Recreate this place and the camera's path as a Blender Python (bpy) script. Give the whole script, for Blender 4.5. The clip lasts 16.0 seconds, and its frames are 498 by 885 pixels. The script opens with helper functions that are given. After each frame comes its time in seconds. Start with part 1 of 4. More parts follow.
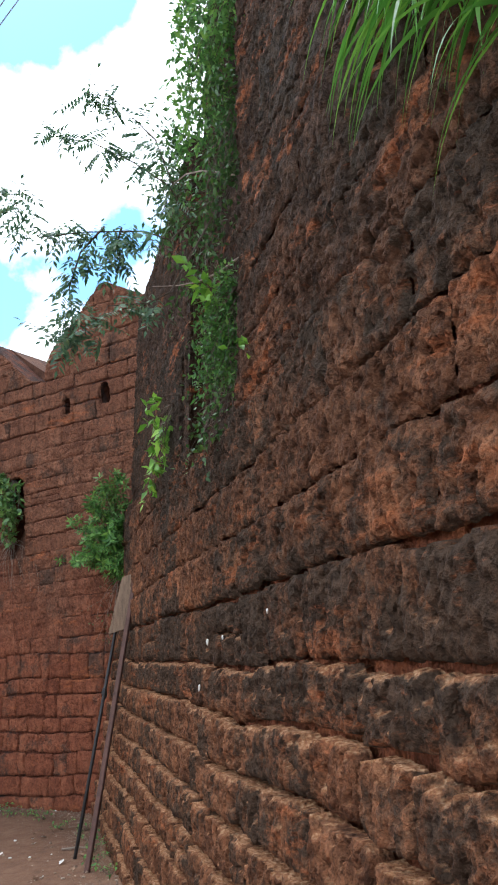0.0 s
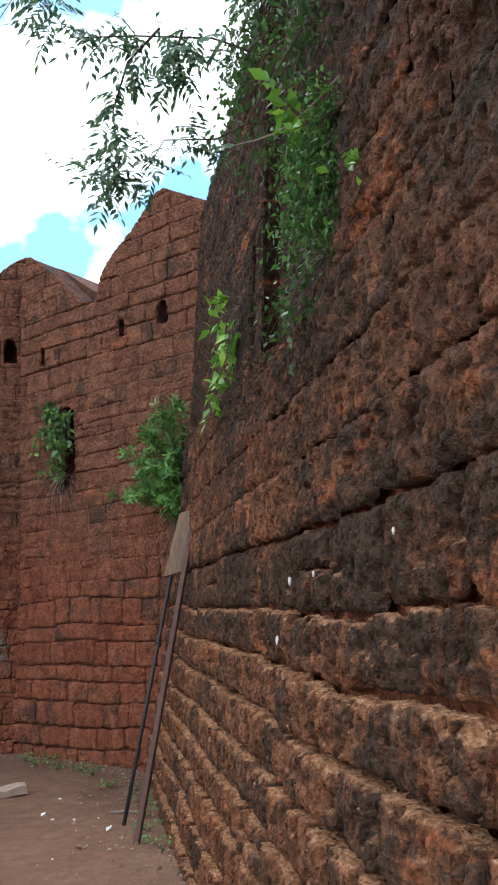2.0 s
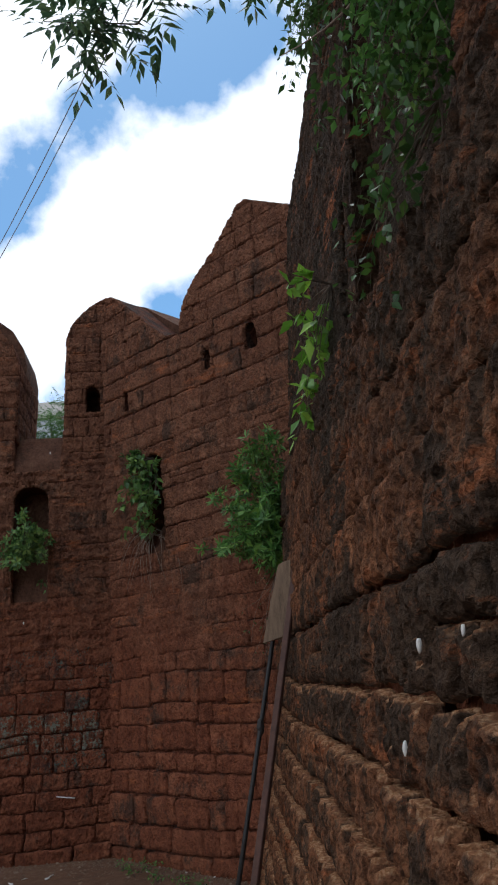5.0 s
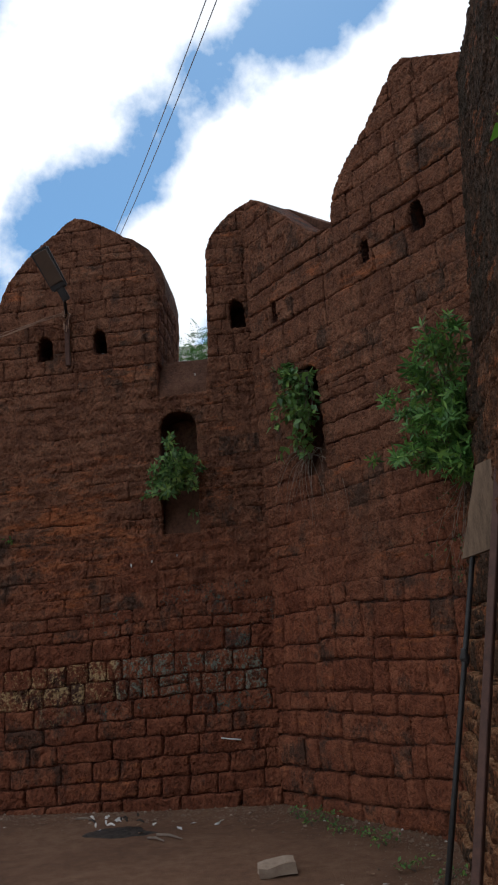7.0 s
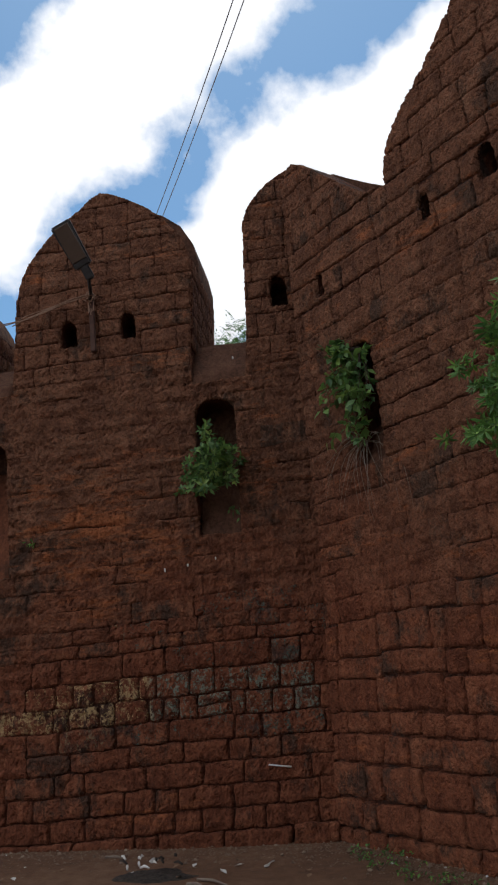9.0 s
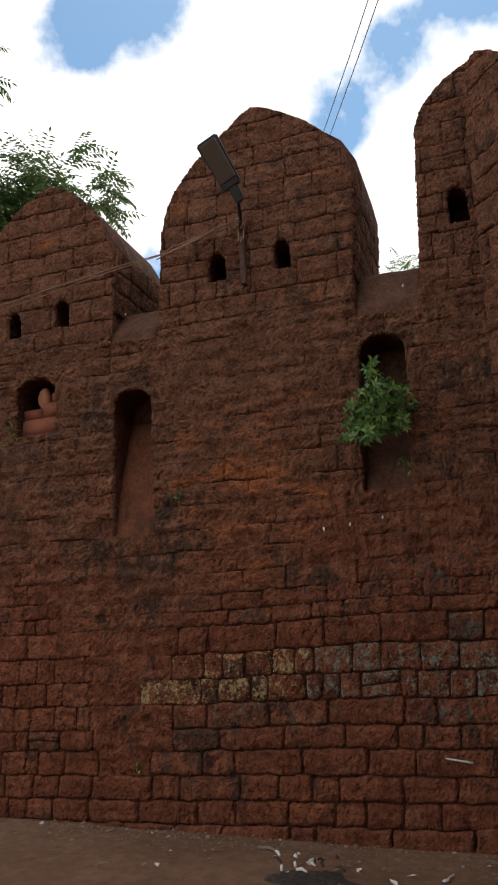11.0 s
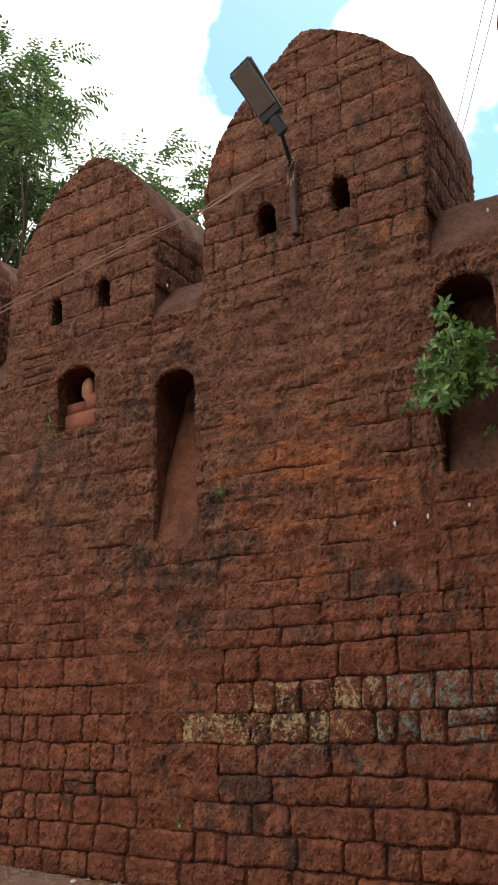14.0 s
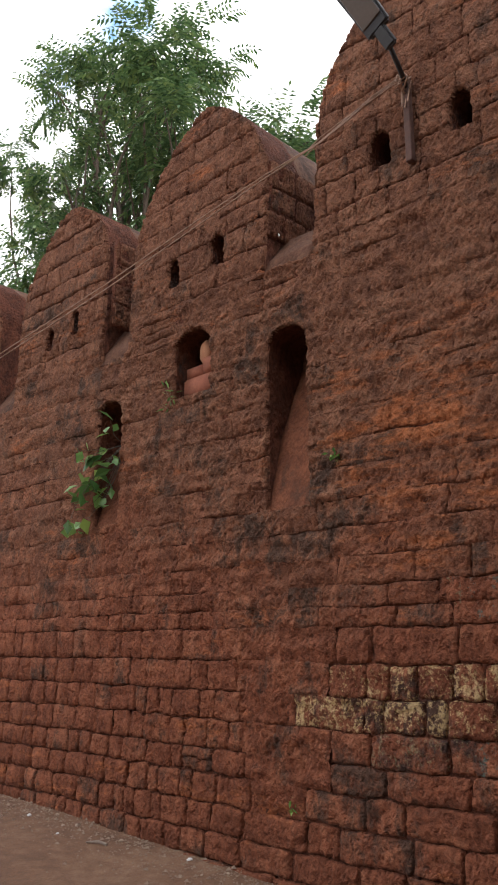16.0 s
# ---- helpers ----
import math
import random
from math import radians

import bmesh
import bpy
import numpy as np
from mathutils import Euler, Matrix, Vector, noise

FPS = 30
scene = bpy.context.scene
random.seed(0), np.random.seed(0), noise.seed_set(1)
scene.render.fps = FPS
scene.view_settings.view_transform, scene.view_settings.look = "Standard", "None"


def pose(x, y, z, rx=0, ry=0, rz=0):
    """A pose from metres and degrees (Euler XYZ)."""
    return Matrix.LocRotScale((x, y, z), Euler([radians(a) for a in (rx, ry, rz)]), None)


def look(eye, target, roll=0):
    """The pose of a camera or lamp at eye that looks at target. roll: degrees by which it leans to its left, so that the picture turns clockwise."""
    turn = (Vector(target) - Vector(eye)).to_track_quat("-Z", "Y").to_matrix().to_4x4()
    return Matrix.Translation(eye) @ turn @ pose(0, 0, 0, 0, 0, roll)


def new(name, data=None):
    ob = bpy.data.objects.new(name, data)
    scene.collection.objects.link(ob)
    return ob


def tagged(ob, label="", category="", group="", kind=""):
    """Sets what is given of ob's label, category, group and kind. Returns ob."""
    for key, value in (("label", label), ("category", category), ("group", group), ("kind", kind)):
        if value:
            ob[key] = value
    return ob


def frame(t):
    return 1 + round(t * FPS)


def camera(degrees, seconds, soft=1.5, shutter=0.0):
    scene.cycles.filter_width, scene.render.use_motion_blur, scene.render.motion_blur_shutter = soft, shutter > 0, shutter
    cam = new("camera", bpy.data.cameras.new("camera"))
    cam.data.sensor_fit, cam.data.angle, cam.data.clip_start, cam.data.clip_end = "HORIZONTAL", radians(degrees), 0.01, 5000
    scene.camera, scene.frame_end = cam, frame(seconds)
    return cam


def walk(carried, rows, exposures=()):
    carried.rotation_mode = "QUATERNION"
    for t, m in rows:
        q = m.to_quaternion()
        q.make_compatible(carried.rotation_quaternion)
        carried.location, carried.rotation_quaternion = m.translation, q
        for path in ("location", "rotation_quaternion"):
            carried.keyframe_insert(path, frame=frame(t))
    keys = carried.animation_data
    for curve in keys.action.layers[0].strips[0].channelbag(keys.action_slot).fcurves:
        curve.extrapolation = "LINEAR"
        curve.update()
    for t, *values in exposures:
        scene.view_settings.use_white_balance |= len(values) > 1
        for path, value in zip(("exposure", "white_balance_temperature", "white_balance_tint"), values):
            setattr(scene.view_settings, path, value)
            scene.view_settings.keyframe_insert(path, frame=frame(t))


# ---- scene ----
cam = camera(34.3, 16.0, soft=2.0)
PATH = [
    (0, (2.29, 0.577, 1.679), (2.927, 2.415, 2.145), -5.5),
    (0.5, (2.332, 0.989, 1.629), (2.897, 2.855, 2.076), -5.2),
    (1, (2.294, 1.269, 1.646), (2.852, 3.143, 2.066), -5.9),
    (1.5, (2.412, 1.565, 1.61), (2.917, 3.461, 2.0), -4.4),
    (2, (2.478, 1.742, 1.626), (2.976, 3.643, 1.996), -3.7),
    (2.5, (2.475, 2.017, 1.659), (2.986, 3.896, 2.116), -5.1),
    (3, (2.538, 2.051, 1.665), (3.025, 3.938, 2.115), -4.7),
    (3.2, (2.606, 2.128, 1.655), (3.024, 4.033, 2.099), -4.0),
    (5.3, (2.919, 3.214, 1.649), (3.069, 5.13, 2.202), -5.2),
    (5.5, (2.924, 3.279, 1.646), (3.012, 5.206, 2.173), -4.6),
    (6, (2.832, 3.606, 1.522), (2.827, 5.55, 1.991), -3.3),
    (6.5, (2.654, 3.858, 1.57), (2.66, 5.807, 2.019), -5.2),
    (7, (2.652, 4.164, 1.486), (2.523, 6.103, 1.957), -5.5),
    (7.5, (2.64, 4.401, 1.48), (2.398, 6.319, 1.992), -3.6),
    (8, (2.555, 4.692, 1.447), (2.373, 6.603, 2.012), -4.7),
    (8.2, (2.605, 4.801, 1.446), (2.423, 6.712, 2.006), -5.2),
    (10.3, (2.138, 5.7, 1.49), (1.853, 7.624, 1.956), -5.2),
    (10.5, (2.158, 5.853, 1.454), (1.782, 7.755, 1.944), -4.3),
    (11, (2.192, 6.073, 1.538), (1.602, 7.928, 1.999), -2.9),
    (11.5, (1.996, 6.381, 1.389), (1.425, 8.223, 1.915), -3.1),
    (12, (2.232, 6.674, 1.392), (1.573, 8.486, 1.924), -3.5),
    (12.5, (2.409, 6.91, 1.536), (1.578, 8.662, 2.023), -0.5),
    (13, (2.369, 7.201, 1.36), (1.521, 8.93, 1.901), -0.1),
    (13.5, (2.355, 7.406, 1.464), (1.493, 9.125, 2.015), -3.1),
    (14, (2.478, 7.659, 1.449), (1.532, 9.333, 1.998), -2.2),
    (14.5, (2.647, 7.88, 1.523), (1.543, 9.466, 2.04), 1.1),
    (15, (2.7, 8.062, 1.467), (1.516, 9.608, 1.925), -0.4),
    (15.5, (2.648, 8.278, 1.422), (1.392, 9.759, 1.9), 3.0),
    (16, (2.683, 8.432, 1.517), (1.338, 9.831, 2.001), -0.1),
]
EXPOSURES = [(0.0, 1.0, 5800, 8), (3.2, 0.95, 5800, 8), (5.3, -0.3, 5950, 8), (6.5, -0.2, 6000, 8), (7.5, -0.6, 6100, 8), (8.2, -0.72, 6150, 9), (10.5, 0.35, 6650, 10), (11.0, -0.05, 6750, 10), (12.0, 0.1, 6850, 10), (13.0, 0.6, 6850, 10), (15.0, 0.92, 6450, 11), (15.5, 0.98, 6400, 11), (16.0, 0.9, 6450, 11)]
walk(cam, [(t, look(eye, target, roll)) for t, eye, target, roll in PATH], EXPOSURES)

# ---- sky and sun ----
world = bpy.data.worlds.new("sky")
scene.world = world
world.use_nodes = True
wn, wl = world.node_tree.nodes, world.node_tree.links
wn.clear()
sky = wn.new("ShaderNodeTexSky")
sky.sky_type, sky.sun_disc = "NISHITA", False
sky.sun_elevation, sky.sun_rotation = radians(65), radians(-6)
coord = wn.new("ShaderNodeTexCoord")
sky.dust_density, sky.ozone_density = 0.5, 1.2
cloud = wn.new("ShaderNodeTexNoise")
cloud.inputs["Scale"].default_value, cloud.inputs["Detail"].default_value = 5.5, 8
cloud.inputs["Roughness"].default_value = 0.55
# cloud streets: long banks of cloud with open sky between them
across = wn.new("ShaderNodeVectorMath")
across.operation = "DOT_PRODUCT"
across.inputs[1].default_value = (0.481, 0.554, -0.680)
phase = wn.new("ShaderNodeMath")
phase.operation = "MULTIPLY"
phase.inputs[1].default_value = 2 * math.pi / 0.25
street = wn.new("ShaderNodeMath")
street.operation = "COSINE"
bank = wn.new("ShaderNodeMath")
bank.operation = "MULTIPLY_ADD"
bank.inputs[1].default_value = -0.19
cover = wn.new("ShaderNodeValToRGB")
cover.color_ramp.elements[0].position, cover.color_ramp.elements[1].position = 0.36, 0.47
shade = wn.new("ShaderNodeMixRGB")
bright = wn.new("ShaderNodeVectorMath")
bright.operation = "SCALE"
bright.inputs["Scale"].default_value = 0.15
shade.inputs[2].default_value = (1.4, 1.4, 1.42, 1)
back = wn.new("ShaderNodeBackground")
wout = wn.new("ShaderNodeOutputWorld")
wl.new(coord.outputs["Generated"], cloud.inputs["Vector"])
wl.new(coord.outputs["Generated"], across.inputs[0])
wl.new(across.outputs["Value"], phase.inputs[0])
wl.new(phase.outputs[0], street.inputs[0])
wl.new(street.outputs[0], bank.inputs[0])
wl.new(cloud.outputs["Fac"], bank.inputs[2])
aside = wn.new("ShaderNodeSeparateXYZ")
wl.new(coord.outputs["Generated"], aside.inputs[0])
square = wn.new("ShaderNodeMath")
square.operation = "MULTIPLY"
wl.new(aside.outputs["X"], square.inputs[0])
wl.new(aside.outputs["X"], square.inputs[1])
thicker = wn.new("ShaderNodeMath")
thicker.operation = "MULTIPLY_ADD"
thicker.inputs[1].default_value = 0.45
wl.new(square.outputs[0], thicker.inputs[0])
wl.new(bank.outputs[0], thicker.inputs[2])
wl.new(thicker.outputs[0], cover.inputs[0])
wl.new(cover.outputs[0], shade.inputs[0])
wl.new(sky.outputs[0], bright.inputs[0])
tint = wn.new("ShaderNodeVectorMath")
tint.operation = "MULTIPLY"
tint.inputs[1].default_value = (0.78, 1.02, 1.06)
wl.new(bright.outputs[0], tint.inputs[0])
wl.new(tint.outputs[0], shade.inputs[1])
wl.new(shade.outputs[0], back.inputs[0])
wl.new(back.outputs[0], wout.inputs[0])
back.inputs["Strength"].default_value = 1.0
sun_data = bpy.data.lights.new("sun", "SUN")
sun_data.energy, sun_data.angle, sun_data.color = 0.6, radians(12), (1.0, 0.95, 0.88)
sun = new("sun", sun_data)
sun.matrix_world = look((0, 0, 30), (1.5, -14.0, 0))

# ---- materials ----
def nodes_of(name):
    m = bpy.data.materials.new(name)
    m.use_nodes = True
    return m, m.node_tree.nodes, m.node_tree.links, m.node_tree.nodes["Principled BSDF"]


def ramp(nt, links, source, stops):
    r = nt.new("ShaderNodeValToRGB")
    els = r.color_ramp.elements
    while len(els) < len(stops):
        els.new(0.5)
    for e, (p, c) in zip(els, stops):
        e.position, e.color = p, (*c, 1)
    links.new(source, r.inputs[0])
    return r.outputs[0]


def noise_tex(nt, links, vec, scale, detail=5, rough=0.6):
    n = nt.new("ShaderNodeTexNoise")
    n.inputs["Scale"].default_value, n.inputs["Detail"].default_value, n.inputs["Roughness"].default_value = scale, detail, rough
    links.new(vec, n.inputs["Vector"])
    return n.outputs["Fac"]


def mixed(nt, links, fac, a, b, kind="MIX"):
    m = nt.new("ShaderNodeMixRGB")
    m.blend_type = kind
    for i, v in ((0, fac), (1, a), (2, b)):
        if isinstance(v, (int, float)):
            m.inputs[i].default_value = v
        elif isinstance(v, tuple):
            m.inputs[i].default_value = (*v, 1)
        else:
            links.new(v, m.inputs[i])
    return m.outputs[0]


def math_node(nt, links, op, a, b=0.0):
    m = nt.new("ShaderNodeMath")
    m.operation = op
    for i, v in ((0, a), (1, b)):
        if isinstance(v, (int, float)):
            m.inputs[i].default_value = v
        else:
            links.new(v, m.inputs[i])
    return m.outputs[0]


def world_place(nt, links, scale=(1, 1, 1)):
    g = nt.new("ShaderNodeNewGeometry")
    mp = nt.new("ShaderNodeMapping")
    mp.inputs["Scale"].default_value = scale
    links.new(g.outputs["Position"], mp.inputs[0])
    return g, mp.outputs[0]


def laterite(name, tints, skin=0.5, skin_colour=(0.05, 0.038, 0.034), pit=0.5, pit_scale=38, paint=None, fresh=0.0, dust=0.0, grain_shade=0.5, wash=None, band=(0.48, 0.72), scar=None, stretch=0.7, lichen=None):
    """Pitted red stone: vermicular mineral colour with the shade of its pits painted in, dark weathered skin, fresh
    orange breaks, earth on ledges; paint: colour of two colours of old flaking paint and where they meet; lichen:
    heights between which the dark skin is thicker.
    """
    m, nt, ln, b = nodes_of(name)
    g, p = world_place(nt, ln)
    _, tall = world_place(nt, ln, (1, 1, stretch))
    _, flat = world_place(nt, ln, (1, 1, 3.2))
    info = nt.new("ShaderNodeObjectInfo")
    seed = math_node(nt, ln, "FRACT", math_node(nt, ln, "ADD", info.outputs["Random"], g.outputs["Random Per Island"]))
    broad = noise_tex(nt, ln, p, 0.9, 6, 0.6)
    mid = noise_tex(nt, ln, tall, 8, 7, 0.68)
    worm = noise_tex(nt, ln, tall, 34, 4, 0.7)
    tone = math_node(nt, ln, "ADD", math_node(nt, ln, "MULTIPLY", mid, 0.86), math_node(nt, ln, "MULTIPLY", seed, 0.14))
    base = ramp(nt, ln, tone, [(0.3, tints[0]), (0.5, tints[1]), (0.7, tints[2])])
    if wash:
        hz = nt.new("ShaderNodeSeparateXYZ")
        ln.new(g.outputs["Position"], hz.inputs[0])
        rise = math_node(nt, ln, "ADD", math_node(nt, ln, "MULTIPLY", hz.outputs["Z"], 0.14), math_node(nt, ln, "MULTIPLY", broad, 0.55))
        base = mixed(nt, ln, ramp(nt, ln, rise, [(band[0], (0, 0, 0)), (band[1], (1, 1, 1))]), base, ramp(nt, ln, tone, [(0.3, wash[0]), (0.5, wash[1]), (0.7, wash[2])]))
    skinned = math_node(nt, ln, "ADD", math_node(nt, ln, "MULTIPLY", broad, 0.4), math_node(nt, ln, "MULTIPLY", noise_tex(nt, ln, tall, 5.2, 9, 0.76), 0.8))
    skinned = math_node(nt, ln, "ADD", skinned, math_node(nt, ln, "MULTIPLY", math_node(nt, ln, "SUBTRACT", seed, 0.5), 0.16))
    if lichen:
        hb = nt.new("ShaderNodeSeparateXYZ")
        ln.new(g.outputs["Position"], hb.inputs[0])
        near_band = ramp(nt, ln, math_node(nt, ln, "MULTIPLY", hb.outputs["Z"], 0.25), [(0.25 * lichen[0], (0, 0, 0)), (0.25 * lichen[0] + 0.03, (1, 1, 1)), (0.25 * lichen[1], (1, 1, 1)), (0.25 * lichen[1] + 0.04, (0, 0, 0))])
        skinned = math_node(nt, ln, "ADD", skinned, math_node(nt, ln, "MULTIPLY", near_band, 0.11))
    mask = ramp(nt, ln, skinned, [(0.74 - 0.3 * skin, (0, 0, 0)), (0.84 - 0.3 * skin, (1, 1, 1))])
    base = mixed(nt, ln, math_node(nt, ln, "MULTIPLY", mask, 0.85), base, skin_colour)
    if fresh:
        fr = math_node(nt, ln, "ADD", math_node(nt, ln, "MULTIPLY", noise_tex(nt, ln, flat, 1.3, 4, 0.6), 0.5), math_node(nt, ln, "MULTIPLY", noise_tex(nt, ln, flat, 6, 7, 0.75), 0.5))
        if scar:
            away = nt.new("ShaderNodeVectorMath")
            away.operation = "DISTANCE"
            away.inputs[1].default_value = scar
            ln.new(g.outputs["Position"], away.inputs[0])
            fr = math_node(nt, ln, "ADD", fr, math_node(nt, ln, "MULTIPLY", math_node(nt, ln, "MAXIMUM", math_node(nt, ln, "SUBTRACT", 1.0, away.outputs["Value"]), 0.0), 0.16))
        base = mixed(nt, ln, math_node(nt, ln, "MULTIPLY", ramp(nt, ln, fr, [(0.60 - 0.12 * fresh, (0, 0, 0)), (0.70 - 0.12 * fresh, (1, 1, 1))]), 0.8), base, (0.38, 0.13, 0.052))
    # mineral colour plus painted pit shade: hollows of the bump noise darker, crests lighter
    base = mixed(nt, ln, grain_shade, base, ramp(nt, ln, worm, [(0.34, (0.32, 0.30, 0.30)), (0.52, (1.0, 1.0, 1.0)), (0.7, (1.4, 1.3, 1.22))]), "MULTIPLY")
    if dust:
        sep = nt.new("ShaderNodeSeparateXYZ")
        ln.new(g.outputs["Normal"], sep.inputs[0])
        lay = math_node(nt, ln, "MULTIPLY", sep.outputs["Z"], ramp(nt, ln, noise_tex(nt, ln, p, 5, 7, 0.75), [(0.36, (0.35, 0.35, 0.35)), (0.56, (1, 1, 1))]))
        where = nt.new("ShaderNodeSeparateXYZ")
        ln.new(g.outputs["Position"], where.inputs[0])
        low = ramp(nt, ln, math_node(nt, ln, "MULTIPLY", where.outputs["Z"], 0.5), [(0.8, (1, 1, 1)), (0.98, (0, 0, 0))])
        lay = math_node(nt, ln, "MULTIPLY", lay, low)
        crumb = ramp(nt, ln, noise_tex(nt, ln, p, 60, 3, 0.6), [(0.35, (0.20, 0.082, 0.038)), (0.5, (0.36, 0.17, 0.08)), (0.66, (0.54, 0.33, 0.19))])
        base = mixed(nt, ln, math_node(nt, ln, "MULTIPLY", ramp(nt, ln, lay, [(0.32, (0, 0, 0)), (0.66, (1, 1, 1))]), dust), base, crumb)
    if paint:
        spot = nt.new("ShaderNodeSeparateXYZ")
        ln.new(g.outputs["Position"], spot.inputs[0])
        _, strokes = world_place(nt, ln, (1, 1, 0.6))
        fl = math_node(nt, ln, "ADD", math_node(nt, ln, "MULTIPLY", noise_tex(nt, ln, strokes, 14, 5, 0.72), 0.5), math_node(nt, ln, "MULTIPLY", noise_tex(nt, ln, p, 44, 5, 0.75), 0.5))
        fl = math_node(nt, ln, "ADD", fl, math_node(nt, ln, "MULTIPLY", seed, 0.045))
        edge = math_node(nt, ln, "ADD", spot.outputs["X"], math_node(nt, ln, "MULTIPLY", mid, 0.1))
        hue = ramp(nt, ln, math_node(nt, ln, "ADD", math_node(nt, ln, "MULTIPLY", edge, 0.2), 0.5), [(0.5 + 0.2 * paint[2], paint[0]), (0.51 + 0.2 * paint[2], paint[1])])
        base = mixed(nt, ln, ramp(nt, ln, fl, [(paint[3], (0, 0, 0)), (paint[3] + 0.06, (0.85, 0.85, 0.85))]), base, hue)
    ln.new(base, b.inputs["Base Color"])
    b.inputs["Roughness"].default_value = 0.95
    b.inputs["Specular IOR Level"].default_value = 0.12
    v = nt.new("ShaderNodeTexVoronoi")
    v.inputs["Scale"].default_value = pit_scale
    warp = mixed(nt, ln, 0.06, tall, noise_tex(nt, ln, p, 14, 3, 0.6))
    ln.new(warp, v.inputs["Vector"])
    pits = ramp(nt, ln, v.outputs["Distance"], [(0.0, (0, 0, 0)), (0.55, (1, 1, 1))])
    h = math_node(nt, ln, "ADD", math_node(nt, ln, "MULTIPLY", pits, 0.5), math_node(nt, ln, "ADD", worm, mid))
    bump = nt.new("ShaderNodeBump")
    bump.inputs["Strength"].default_value, bump.inputs["Distance"].default_value = pit, 0.05
    ln.new(h, bump.inputs["Height"])
    ln.new(bump.outputs[0], b.inputs["Normal"])
    return m


RED = [(0.118, 0.040, 0.022), (0.205, 0.071, 0.038), (0.30, 0.117, 0.063)]
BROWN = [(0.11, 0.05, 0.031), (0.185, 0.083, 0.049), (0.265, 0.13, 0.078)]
NEAR = [(0.085, 0.037, 0.02), (0.205, 0.09, 0.045), (0.35, 0.16, 0.08)]
ORANGE = [(0.15, 0.05, 0.026), (0.26, 0.09, 0.045), (0.36, 0.135, 0.066)]
stone_red = laterite("laterite_red", RED, 0.33, (0.065, 0.042, 0.031), pit=0.78, grain_shade=0.5, fresh=0.3, wash=BROWN, scar=(0.2, 12.72, 2.85))
stone_brown = laterite("laterite_brown", BROWN, 0.34, (0.07, 0.042, 0.031), pit=0.75, grain_shade=0.5, fresh=0.15)
# the dark upper wash mixes grey weathering with painted shade from the overhanging growth
stone_near = laterite("laterite_near", NEAR, 0.54, (0.046, 0.036, 0.026), pit=0.95, pit_scale=30, fresh=0.42, dust=0.8, grain_shade=0.9, wash=[(0.035, 0.023, 0.016), (0.07, 0.043, 0.028), (0.14, 0.076, 0.048)], band=(0.52, 0.78), stretch=0.8, lichen=(1.3, 1.86))
CREAM, SEA_GREEN = (0.48, 0.33, 0.165), (0.19, 0.23, 0.185)
stone_painted = laterite("laterite_painted", RED, 0.42, (0.05, 0.034, 0.027), pit=0.8, paint=(CREAM, SEA_GREEN, 0.5, 0.532))
stone_stained = laterite("laterite_faint_paint", RED, 0.36, pit=0.8, paint=((0.22, 0.17, 0.10), (0.09, 0.125, 0.105), 0.3, 0.56))
joint_dark = laterite("joint_earth", [(0.06, 0.022, 0.014), (0.115, 0.041, 0.024), (0.18, 0.066, 0.036)], 0.4, pit=0.8)
joint_near = laterite("joint_orange_earth", ORANGE, 0.4, (0.05, 0.027, 0.02), pit=0.9, fresh=0.6)
coping = laterite("lime_coping", [(0.075, 0.036, 0.023), (0.115, 0.056, 0.036), (0.15, 0.08, 0.052)], 0.35, (0.055, 0.032, 0.024), pit=0.3)

plaster = laterite("red_lime_plaster", [(0.11, 0.042, 0.024), (0.165, 0.062, 0.034), (0.23, 0.088, 0.048)], 0.3, (0.07, 0.036, 0.024), pit=0.4, grain_shade=0.4)


def plain(name, a, b, scale=8, rough=0.8, metal=0.0, bump=0.2, dist=0.004, stretch=(1, 1, 1)):
    m, nt, ln, bs = nodes_of(name)
    _, p = world_place(nt, ln, stretch)
    big, fine = noise_tex(nt, ln, p, scale, 5, 0.6), noise_tex(nt, ln, p, scale * 9, 4, 0.6)
    c = ramp(nt, ln, math_node(nt, ln, "ADD", math_node(nt, ln, "MULTIPLY", big, 0.65), math_node(nt, ln, "MULTIPLY", fine, 0.35)), [(0.3, a), (0.7, b)])
    ln.new(c, bs.inputs["Base Color"])
    bs.inputs["Roughness"].default_value, bs.inputs["Metallic"].default_value = rough, metal
    bp = nt.new("ShaderNodeBump")
    bp.inputs["Strength"].default_value, bp.inputs["Distance"].default_value = bump, dist
    ln.new(fine, bp.inputs["Height"])
    ln.new(bp.outputs[0], bs.inputs["Normal"])
    return m


def leaf_material(name, dark, light, gloss=0.45):
    m, nt, ln, bs = nodes_of(name)
    g = nt.new("ShaderNodeNewGeometry")
    info = nt.new("ShaderNodeObjectInfo")
    seed = math_node(nt, ln, "FRACT", math_node(nt, ln, "ADD", g.outputs["Random Per Island"], info.outputs["Random"]))
    c = ramp(nt, ln, seed, [(0.0, dark), (0.7, light), (1.0, (light[0] * 1.5, light[1] * 1.2, light[2]))])
    ln.new(c, bs.inputs["Base Color"])
    bs.inputs["Roughness"].default_value = gloss
    tr = nt.new("ShaderNodeBsdfTranslucent")
    ln.new(c, tr.inputs["Color"])
    mix = nt.new("ShaderNodeMixShader")
    mix.inputs[0].default_value = 0.35
    ln.new(bs.outputs[0], mix.inputs[1])
    ln.new(tr.outputs[0], mix.inputs[2])
    ln.new(mix.outputs[0], nt["Material Output"].inputs["Surface"])
    return m


